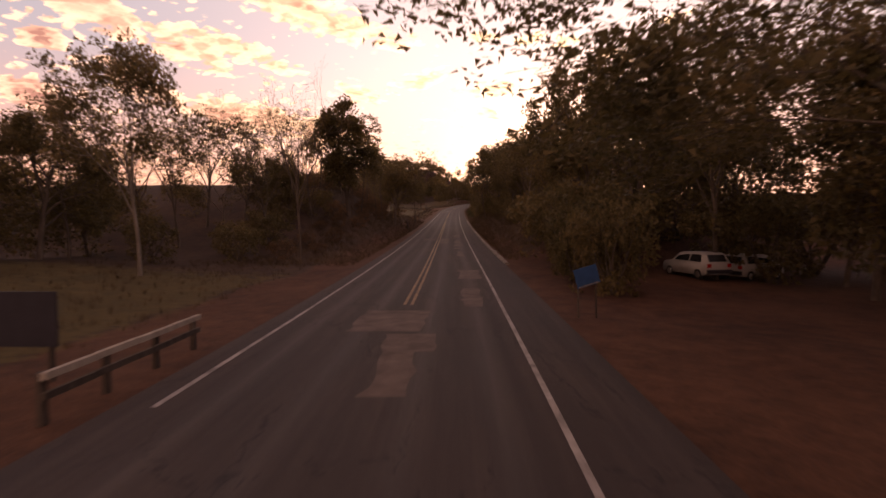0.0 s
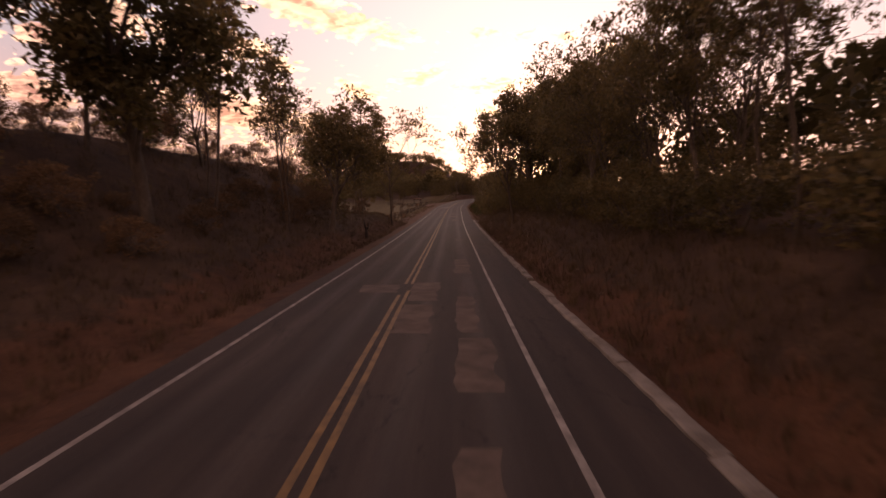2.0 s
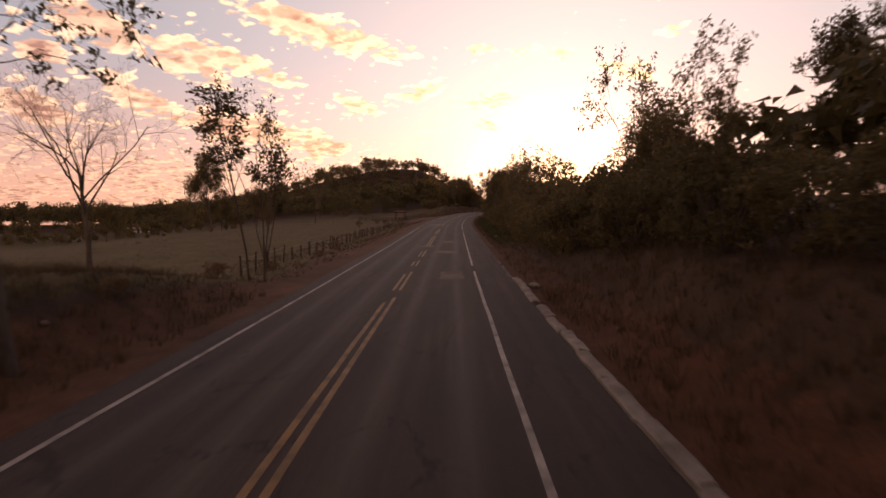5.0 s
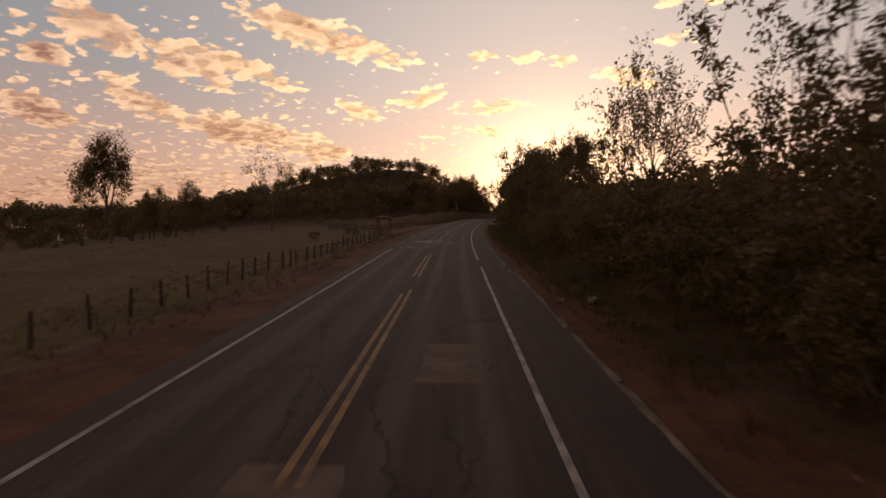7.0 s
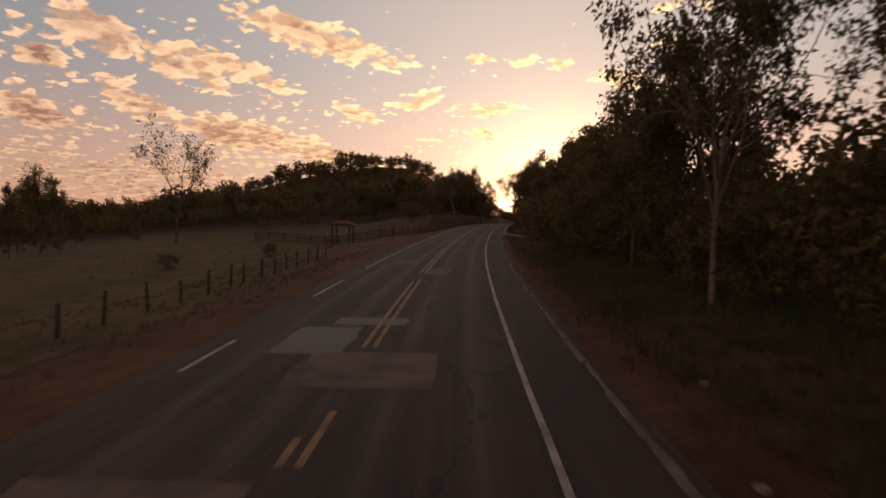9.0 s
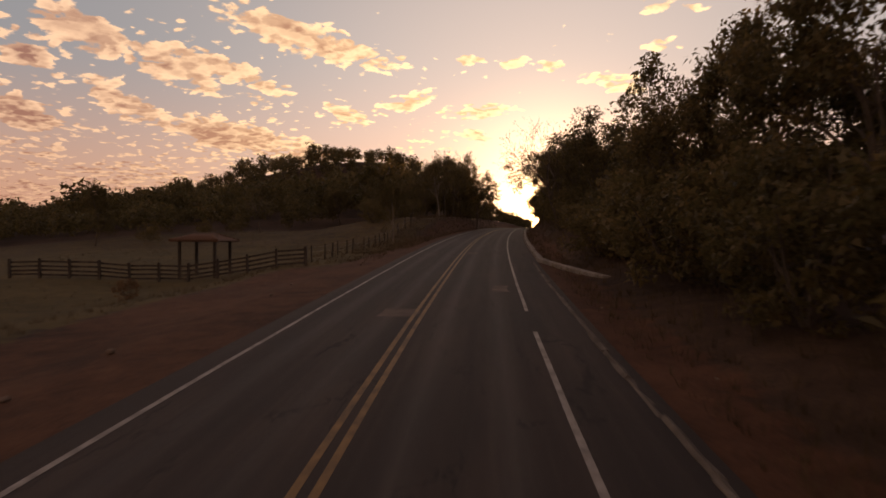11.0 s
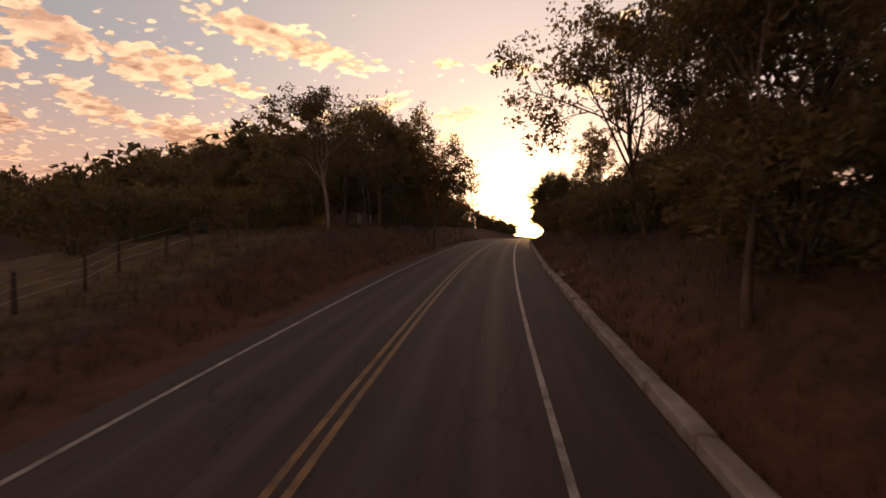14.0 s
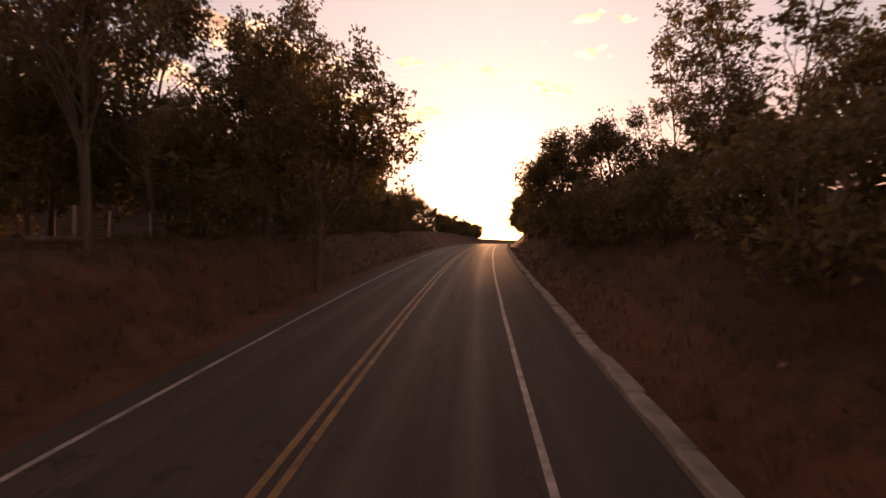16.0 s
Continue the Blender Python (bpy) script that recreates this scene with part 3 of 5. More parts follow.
def build_patches():
    # from, to, left, right, darker
    spots = [(9.6, 13.0, 0.0, 0.8, 0), (12.9, 14.9, -0.1, 1.2, 0), (15.2, 18.6, -1.3, 0.8, 0), (19.5, 24.3, 2.0, 2.75, 0), (28, 32.2, 2.0, 3.1, 0), (42.3, 47.9, 2.0, 2.5, 0), (50.8, 52.3, 1.8, 2.4, 0),
             (54.5, 58.4, 1.8, 2.65, 0), (59, 64.5, 1.9, 2.5, 0), (58.9, 62.9, 0.2, 1.2, 0), (63.6, 68.0, 0.25, 1.25, 0), (65.4, 67.3, -1.7, -0.3, 0), (71, 77.6, 1.9, 2.65, 0), (93.4, 94.7, 2.05, 2.75, 0)]
    more = [(134, 137, 1.6, 2.8, 0), (148.6, 151, 0.8, 2.6, 0), (155, 156.6, -0.7, 0.6, 0), (160, 163, 1.2, 2.4, 0), (195.6, 198, -3.0, -0.3, 0), (201.5, 204, -1.2, 1.6, 0), (203.8, 206.6, -2.2, -0.5, 1), (207.0, 208.0, -1.5, 0.6, 1),
            (212.4, 213.3, -1.3, -0.6, 0), (219.7, 222.5, 0.15, 1.4, 0), (225, 227.6, -2.4, -0.7, 0), (249.3, 250.6, -1.3, -0.1, 0), (254.7, 256.5, 2.4, 3.0, 0), (273.9, 275, 0.4, 1.1, 0)]
    for s0, s1, l0, l1, dark in spots + more:
        me = strip("road_patch", s0, s1, l0, l1, 0.004, DARK_ASPHALT if dark else PATCH_ASPHALT, 0.5, 3, 0.1, 0.09)
        part("road_patch", me, road, "dark asphalt repair patch" if dark else "pale dusty repair patch")


build_markings()
build_patches()


def build_kerbs():
    kerb = thing("kerb", on_road(36, 5.4), 0, "weathered concrete kerb along the paved shoulder", "kerb", kind="structure")
    inv = kerb.matrix_basis.inverted()
    rng = random.Random(5)

    def run(s0, s1, lat, w, h, ln, mat=CONCRETE):
        s = s0
        while s < s1:
            e = min(s + ln - 0.03, s1)
            l = lat + rng.uniform(-0.03, 0.03)
            t = rng.uniform(-0.025, 0.02)
            v = []
            n = 4
            for i in range(n):
                q = s + (e - s) * i / (n - 1)
                j = lambda a: rng.uniform(-a, a)
                for dl, dz in ((-w / 2, -0.15), (w / 2, -0.15), (w / 2 + j(0.03), h + t - 0.03 + j(0.02)), (w / 2 - 0.06 + j(0.03), h + t + j(0.02)),
                               (-w / 2 + 0.06 + j(0.03), h + t + j(0.02)), (-w / 2 + j(0.025), h + t - 0.04 + j(0.03))):
                    v.append(tuple(inv @ on_road(q, l + dl, dz)))
            f = [(i * 6 + k, i * 6 + (k + 1) % 6, i * 6 + 6 + (k + 1) % 6, i * 6 + 6 + k) for i in range(n - 1) for k in range(6)]
            f += [tuple(range(6))[::-1], tuple(range(6 * n - 6, 6 * n))]
            part("kerb_stone", mesh_of("kerb_stone", v, f, mat), kerb)
            s += ln * (1.0 if rng.random() > 0.06 else 1.35)

    run(36, 134, 5.18, 0.30, 0.10, 2.0)
    run(134, 178, 5.05, 0.16, 0.03, 2.0, DIRTY_CONCRETE)
    run(178, 267, 4.82, 0.15, 0.04, 2.0, DIRTY_CONCRETE)
    run(269, 317.6, 5.36, 0.34, 0.20, 2.5)
    run(317.8, 440, 5.30, 0.34, 0.15, 2.5)
    # flared wing of the drain
    v, f = [], []
    n = 9
    for i in range(n):
        k = i / (n - 1)
        s, l = 269 - 9.5 * k, 5.2 + 2.6 * k ** 1.2
        for dl, dz in ((-0.16, -0.3), (0.16, -0.3), (0.16, 0.17), (0.10, 0.22), (-0.10, 0.22), (-0.16, 0.17)):
            v.append(tuple(on_road(s, l + dl, dz - 0.1 * k)))
    for i in range(n - 1):
        for j in range(6):
            j2 = (j + 1) % 6
            f.append((i * 6 + j, i * 6 + j2, (i + 1) * 6 + j2, (i + 1) * 6 + j))
    f += [tuple(range(6))[::-1], tuple(range((n - 1) * 6, n * 6))]
    tagged(new("drain_wall", mesh_of("drain_wall", v, f, CONCRETE)), "pale flared concrete wing wall of a roadside drain", "drain wall", kind="structure")


build_kerbs()


# ---- trees ----
def leaves(rng, centres, radii, count, size, flat=1.0, sides=4):
    """Leaf quads scattered round clump centres: array (n, 4, 3)."""
    c = np.repeat(np.array(centres, float), count, 0)
    r = np.repeat(np.array(radii, float), count)[:, None]
    n = len(c)
    d = rng.normal(size=(n, 3))
    d /= np.linalg.norm(d, axis=1)[:, None]
    rad = rng.uniform(0.25, 1.0, (n, 1)) ** 0.5
    off = d * rad * r
    off[:, 2] *= flat
    p = c + off
    a = rng.normal(size=(n, 3))
    a[:, 2] -= 0.5
    a /= np.linalg.norm(a, axis=1)[:, None]
    b = np.cross(a, rng.normal(size=(n, 3)))
    b /= np.linalg.norm(b, axis=1)[:, None] + 1e-9
    ln = size * rng.uniform(0.6, 1.3, (n, 1))
    if sides == 3:
        return np.stack([p - b * ln * 0.30, p + b * ln * 0.34, p + a * ln], 1)
    return np.stack([p, p + a * ln * 0.5 + b * ln * 0.28, p + a * ln, p + a * ln * 0.5 - b * ln * 0.28], 1)


GROWN_KINDS = {
    # height 10: trunk length and radius, forks by level, where forks begin, how far they spread, length ratios, lift, crown radius,
    # (leaves at a node, leaf size, clump radius, flatness)
    "broad": (3.4, 0.20, (10, 5, 5), 0.40, (1.0, 0.8, 0.9), (0.85, 0.6, 0.55), (0, 0.05, 0.0, 0.0), 3.7, (22, 0.22, 0.58, 0.85)),
    "column": (6.5, 0.18, (17, 4, 4), 0.22, (1.3, 0.8, 0.9), (0.34, 0.6, 0.6), (0, 0.10, 0.05, 0.0), 2.4, (24, 0.23, 0.54, 0.9)),
    "canopy": (4.6, 0.13, (9, 6, 6), 0.75, (1.5, 0.8, 0.8), (1.1, 0.55, 0.5), (0, 0.02, 0.0, -0.05), 6.4, (38, 0.15, 0.75, 0.6)),
    "spread": (3.6, 0.15, (8, 5, 5), 0.50, (0.95, 0.8, 0.85), (0.95, 0.62, 0.55), (0, 0.07, 0.02, -0.03), 4.4, (17, 0.20, 0.48, 0.8)),
    "umbrella": (4.6, 0.12, (6, 5, 5), 0.55, (0.70, 0.65, 0.8), (0.95, 0.62, 0.55), (0, 0.09, -0.05, -0.05), 4.2, (11, 0.18, 0.42, 0.35)),
    "twiggy": (3.4, 0.13, (7, 5, 5), 0.50, (0.75, 0.7, 0.8), (0.95, 0.65, 0.55), (0, 0.07, 0.02, 0.0), 3.6, (6, 0.18, 0.34, 0.8)),
    "bare": (3.4, 0.15, (8, 4, 4, 3), 0.55, (0.85, 0.75, 0.8, 0.8), (0.95, 0.65, 0.6, 0.6), (0, 0.06, 0.03, 0.0, 0.0), 3.9, (1, 0.07, 0.12, 0.8)),
    "slender": (8.4, 0.046, (12, 4, 3), 0.45, (1.0, 0.8, 0.9), (0.22, 0.6, 0.6), (0, 0.10, 0.05, 0.0), 1.7, (4, 0.19, 0.24, 0.8)),
    "sparse": (1.4, 0.10, (6, 4, 4), 0.10, (0.45, 0.5, 0.8), (3.4, 0.45, 0.5), (0, 0.05, 0.05, 0.0), 2.9, (11, 0.20, 0.36, 0.85)),
}
SHRUB = (0.6, (0, 0, 4.4), (5.6, 5.6, 5.2), 7, 84, 1.28, 33, 0.50, 0.8, 0.16)


def grown_meshes(kind, seed):
    """Limbs that fork level by level from the trunk, and leaves round the last twigs."""
    trunk, r0, forks, first, out, ratio, lift, radius, (count, size, clump, flat) = GROWN_KINDS[kind]
    rng = np.random.default_rng(seed)
    limbs, tips = [], []

    def unit(v):
        return v / (np.linalg.norm(v) + 1e-9)

    def grow(p, d, length, r, level):
        n, pts = max(2, 5 - level), [p]
        for i in range(n):
            d = d + rng.normal(size=3) * (0.08 if level == 0 else 0.10 + 0.05 * level)
            d[2] += lift[level]
            d = unit(d)
            pts.append(pts[-1] + d * length / n)
        limbs.append((pts, r, level))
        if level == len(forks):
            tips.extend(pts[1:])
            return
        turn = rng.uniform(0, 6.28)
        for i in range(forks[level]):
            k = first + (1 - first) * (i + rng.uniform(0.2, 0.8)) / forks[level] if level == 0 else rng.uniform(0.35, 1.0)
            j = min(n - 1, int(k * n))
            st = pts[j] * (1 - k * n + j) + pts[j + 1] * (k * n - j)
            turn += 2.4
            ax = unit(pts[j + 1] - pts[j])
            u = unit(np.cross(ax, (1.0, 0.2, 0.1) if abs(ax[2]) > 0.8 else (0.1, 0.2, 1.0)))
            side = math.cos(turn) * u + math.sin(turn) * np.cross(ax, u)
            nd = unit(ax + side * out[level] * rng.uniform(0.7, 1.3))
            grow(st, nd, length * ratio[level] * rng.uniform(0.75, 1.2) * (1.25 - 0.5 * k), r * (1 - 0.5 * k) * 0.58, level + 1)

    grow(np.array([0.0, 0.0, -0.3]), np.array([rng.uniform(-0.06, 0.06), rng.uniform(-0.06, 0.06), 1.0]), trunk, r0, 0)
    c = np.array(tips)
    kr = radius / np.percentile(np.hypot(c[:, 0], c[:, 1]), 90)
    kz = 9.7 / np.percentile(c[:, 2], 97)
    k = np.array([kr, kr, kz])
    sol = Solid()
    for pts, r, level in limbs:
        if level == len(forks):
            pts = pts[::2]
        n = len(pts) - 1
        sol.tube([tuple(p * k) for p in pts], [max(0.006, r * (1 - 0.6 * i / n)) for i in range(n + 1)], (7, 5, 4, 3, 3)[level], cap=False)
    return sol, leaves(rng, c * k, clump * rng.uniform(0.6, 1.25, len(c)), count, size, flat, 3)


def shrub_meshes(seed):
    th, cc, cr, limbs, clumps, crad, count, size, flat, tr = SHRUB
    rng = np.random.default_rng(seed)
    sol, cen, cra = Solid(), [], []
    for i in range(limbs):
        w = 2 * math.pi * (i + rng.uniform(-0.3, 0.3)) / limbs
        tip = np.array([cr[0] * 0.6 * math.cos(w), cr[1] * 0.6 * math.sin(w), rng.uniform(5.0, 8.0)])
        sol.tube([(0, 0, -0.3), tuple(tip * 0.5 + rng.normal(size=3) * 0.3), tuple(tip)], [tr, tr * 0.7, tr * 0.3], 4, cap=False)
    for i in range(clumps):
        d = rng.normal(size=3)
        d /= np.linalg.norm(d)
        d[2] = abs(d[2]) if rng.random() < 0.35 else d[2]
        lump = 1 + 0.45 * noise.noise(Vector(d * 1.9) + Vector((seed * 3.1, 0, 0)))
        p = np.array(cc) + d * rng.uniform(0.35, 1.0) ** 0.5 * np.array(cr) * lump
        p[2] = max(p[2], 0.5)
        cen.append(p)
        cra.append(crad * rng.uniform(0.6, 1.25))
    return sol, leaves(rng, cen, cra, count, size, flat, 3)


LABELS = {
    "broad": "broadleaf tree with a dense dark green rounded crown", "column": "tall tree with a dense narrow dark crown",
    "canopy": "large tree with a wide low canopy overhanging the road",
    "spread": "spreading tree with a broad leafy crown on thin limbs",
    "umbrella": "tall tree with layered feathery foliage on thin forked limbs", "slender": "slender tree with a thin trunk and sparse leaves",
    "sparse": "many-stemmed small tree with thin sparse foliage", "bare": "leafless dry tree with spreading bare branches",
    "twiggy": "dry tree with fine forked branches and few leaves",
    "shrub": "dense dark roadside shrub of tangled leaves",
}
PROTOTYPES = {}


def tree(kind, s, lat, height, spread=1.0, variant=0, turn=None, leaf=None, lean=(0, 0), bark=None, label=""):
    """A tree whose crown reaches height metres over its foot."""
    key = (kind, variant, leaf.name if leaf else "", bark.name if bark else "")
    rng = random.Random(int(s * 13 + lat * 101))
    turn = rng.uniform(0, 360) if turn is None else turn
    p = stand(s, lat, 0.05)
    k = height / 10.0
    m = Matrix.Translation(p) @ Matrix.Rotation(radians(lean[0]), 4, "Y") @ Matrix.Rotation(radians(lean[1]), 4, "X") @ Matrix.Rotation(radians(turn), 4, "Z") @ Matrix.Diagonal((k * spread, k * spread, k, 1))
    if key in PROTOTYPES:
        src = PROTOTYPES[key]
        ob = copy_thing(src, m @ Matrix.Diagonal((1 / src.scale[0], 1 / src.scale[1], 1 / src.scale[2], 1)))
    else:
        name = "shrub" if kind == "shrub" else "tree"
        ob = new(name)
        seed = 11 + 7 * variant + sum(map(ord, kind))
        sol, lv = shrub_meshes(seed) if kind == "shrub" else grown_meshes(kind, seed)
        part("stem" if kind == "shrub" else "trunk", sol.mesh("trunk", bark or BARK, True), ob)
        part("crown", quads_mesh("crown", lv, leaf or LEAF), ob)
        ob.matrix_basis = m
        PROTOTYPES[key] = ob
    return tagged(ob, label or LABELS[kind], "shrub" if kind == "shrub" else "tree", "roadside shrubs" if kind == "shrub" else "roadside trees")


def rows(kind, data, **kw):
    for i, (s, lat, h, spread) in enumerate(data):
        tree(kind, s, lat, h, spread, variant=i % 2, **kw)


# left of the road, from the start to the pasture
rows("spread", [(29, -15.2, 12.0, 0.75)], bark=PALE_BARK)
rows("umbrella", [(52, -21.8, 11.0, 1.15), (36, -24, 10, 1.1), (20, -25, 11, 1.1), (60, -25, 10, 1.1), (44, -17, 9.0, 1.0)])
rows("bare", [(39.5, -9.4, 13.4, 0.62), (62, -22, 11, 0.9), (71, -15.5, 12, 0.8), (50, -27, 11, 1.0)])
rows("twiggy", [(47, -14.5, 10.5, 0.8), (45, -21, 11.5, 0.9), (64, -17.5, 10, 0.9), (57, -13, 8.5, 0.8), (94, -13, 7, 1.0)])
rows("broad", [(30, -30, 9, 1.0), (34, -24.5, 9.5, 1.1), (60, -18, 5.4, 1.2), (48, -30, 6.5, 1.1), (41, -26, 6.0, 1.2), (56, -15, 5.6, 1.1), (54, -19, 6.0, 1.1), (82, -15, 6.0, 1.1)])
rows("column", [(68.5, -11.2, 13.6, 1.25)])
rows("slender", [(74, -10.8, 13.5, 1.5), (83, -9.9, 12.5, 1.4), (80, -8.6, 11.0, 1.3), (77, -12.5, 11.5, 1.5), (92, -13, 9, 1.5), (98, -9.4, 9.5, 1.3)])
rows("broad", [(88, -7.7, 10.0, 1.25)])
rows("umbrella", [(119, -6.3, 15.0, 1.0), (122, -11.4, 13.5, 0.9), (118.5, -13.4, 12.5, 0.85), (104, -11.8, 11.0, 0.9), (113, -17.5, 10.5, 1.0), (126, -19, 9.0, 0.9)])
rows("twiggy", [(108, -12.2, 8.0, 0.9), (115, -9.6, 7.0, 0.8)])
rows("sparse", [(134, -6.6, 9.0, 0.75)])
rows("slender", [(135.4, -7.8, 9.4, 1.5)])
rows("bare", [(151, -26.4, 16, 1.0)])
# out on the pasture
rows("broad", [(242, -62, 19.0, 0.72)])
rows("twiggy", [(271, -45, 17.5, 0.95)])
rows("broad", [(262, -59.5, 11.5, 0.7), (262, -69, 9.0, 0.8), (248, -50, 5.5, 0.8), (307, -58, 9, 0.7), (278, -79.6, 12.9, 0.75), (290, -82.3, 9.6, 0.9), (250, -98, 11, 0.9)])
# left of the road, the wood below the hill
rows("broad", [(295, -9.8, 7.7, 0.55)], bark=PALE_BARK, label="slim pale-barked tree with a small dense crown")
rows("slender", [(331, -23, 8, 1.2)], bark=PALE_BARK)
rows("spread", [(325, -9.2, 9.5, 1.02)], bark=PALE_BARK, label="large pale-barked tree with a wide branching leafy crown")
rows("broad", [(347, -5.2, 11.2, 1.05), (344, -11.4, 12.2, 0.9), (351, -9.4, 13.0, 0.85), (357, -10.4, 12.2, 0.9), (364, -10.6, 11.2, 0.95), (372, -10.6, 8.0, 1.0), (381, -10, 6.0, 1.1),
               (389, -9.8, 4.6, 1.2), (397, -9.6, 4.0, 1.2), (406, -10.4, 6.0, 1.1), (414, -10.6, 6.4, 1.1), (422, -10.8, 6.2, 1.1), (430, -9.6, 5.2, 1.1), (438, -8.8, 3.9, 1.2), (446, -8.6, 3.1, 1.2), (454, -9.0, 2.6, 1.3), (345, -17, 9.0, 1.0), (356, -18, 9.5, 1.0), (340, -24, 8.5, 1.0), (344, -34, 8.0, 1.1), (342, -44, 7.5, 1.1)])
rows("spread", [(336, -8.4, 9.6, 0.75), (334, -14, 6.0, 1.2), (338, -14, 8, 0.9)])
rows("twiggy", [(338.5, -10.4, 11.5, 0.7), (341, -14.5, 11, 0.8), (336, -18, 7.5, 0.9), (331, -12.5, 6.0, 0.9)])
rows("bare", [(335.5, -11.4, 10.5, 0.7), (318, -38, 8, 0.8)])
# right of the road
rows("canopy", [(12, 12.6, 10.4, 1.55), (24, 20, 12, 1.3)])
rows("broad", [(28, 21.5, 6.5, 1.3), (24, 28, 8, 1.2), (33, 27, 8, 1.2), (22, 25, 11, 1.1), (30, 25, 10, 1.1), (18, 20, 13, 1.1), (38, 21, 10.5, 1.1), (50, 20, 8.0, 1.1)])
rows("broad", [(44.5, 12.0, 14.0, 0.85), (34, 13, 12.0, 0.95), (40, 12.0, 10.5, 0.9)])
rows("broad", [(101, 9.6, 12.8, 1.1), (108, 11.2, 13.0, 1.1), (97, 13.5, 11.5, 1.1), (113, 13, 8.0, 1.0), (104, 16, 12, 1.1), (106, 13.4, 13, 1.1), (111, 15, 12.5, 1.1), (91, 10.4, 9.0, 0.9), (135, 12, 6.6, 0.85), (131, 18.5, 7.6, 0.7)])
rows("spread", [(97.5, 7.6, 10.2, 0.95)], lean=(-9, 0), label="leafy tree leaning out over the kerb")
rows("slender", [(48, 8.2, 8.6, 1.9)], bark=PALE_BARK)
rows("slender", [(58, 9.8, 9.5, 1.6), (62, 11, 9, 1.6), (54, 12.5, 9.5, 1.6), (52, 10.4, 8.0, 1.8)])
rows("slender", [(334.5, 9.4, 7.6, 1.4), (338.5, 10.4, 8.2, 1.4), (350, 12.6, 9.0, 1.4), (345, 12.0, 9.4, 1.3)])
rows("spread", [(313, 8.8, 9.4, 1.1)], lean=(-15, 0), label="leafy tree leaning out over the verge")
rows("sparse", [(311, 9.6, 11.0, 1.0), (315.5, 9.8, 10.0, 0.9)])
rows("spread", [(78, 14, 10.5, 1.0), (74, 9.8, 9.4, 0.9), (65, 10.6, 8.6, 0.85), (72, 11.4, 9.0, 0.9), (79, 10.4, 9.2, 0.9), (86, 12.5, 9.4, 0.9)])
rows("twiggy", [(69, 14, 10, 0.9), (76, 15, 10, 1.0), (83, 15, 10, 1.0), (60, 15, 9.5, 1.0)])
rows("umbrella", [(67, 13, 10.5, 1.0)])
rows("spread", [(208, 9.5, 9.4, 0.8), (216, 12, 9.6, 0.8)], bark=PALE_BARK)
rows("broad", [(212, 11.2, 9.2, 0.75), (203, 12.4, 9.0, 0.8), (219, 10.4, 8.0, 0.75)])
rows("spread", [(204, 13.4, 10.0, 0.75), (198, 11.4, 8.4, 0.8), (222, 12.4, 8.6, 0.85)])
rows("sparse", [(142, 13.4, 11.6, 0.8), (160, 10.8, 7.6, 1.0), (168, 12.5, 9.5, 1.0), (185, 13.0, 10.0, 0.55), (193, 9.6, 7.2, 0.9), (141, 8.4, 5.5, 1.0), (150, 10, 6.4, 1.1), (224, 11.5, 8.0, 1.0),
                (123, 8.8, 6.0, 0.8), (66, 12, 7.5, 1.0), (132, 9.6, 5, 1.0)])
rows("broad", [(231, 12, 8, 1.0), (240, 12.2, 9.0, 1.0), (249, 13, 10.5, 1.0), (257, 13.5, 11, 1.0), (260, 11.4, 9.4, 0.9), (268, 11.8, 7.2, 1.0), (277, 10.4, 8.5, 1.0), (286, 8.6, 6.8, 0.8), (287, 13, 6.4, 1.0), (295, 11.4, 8.6, 1.0), (304, 11.2, 9.8, 1.0), (311, 13.2, 9.6, 1.0)])
rows("spread", [(300, 7.4, 8.0, 1.0)])
rows("bare", [(282, 8.0, 9.8, 1.25)], lean=(-13, 0), label="leafless dry tree leaning far out over the road")
rows("twiggy", [(30, 16, 15, 0.9), (173, 10.6, 9.0, 0.8), (180, 12.5, 9.5, 0.9), (283, 12, 8.5, 0.9)])
rows("broad", [(338, 9.6, 4.4, 1.2), (347, 8.6, 5.6, 1.2), (356, 8.2, 7.0, 1.1), (366, 8.0, 7.0, 1.1), (377, 7.8, 6.3, 1.15), (388, 7.8, 5.6, 1.2), (400, 7.8, 5.0, 1.2), (413, 8.4, 4.0, 1.2), (320, 14, 7.5, 1.0), (340, 15, 5.6, 1.0)])


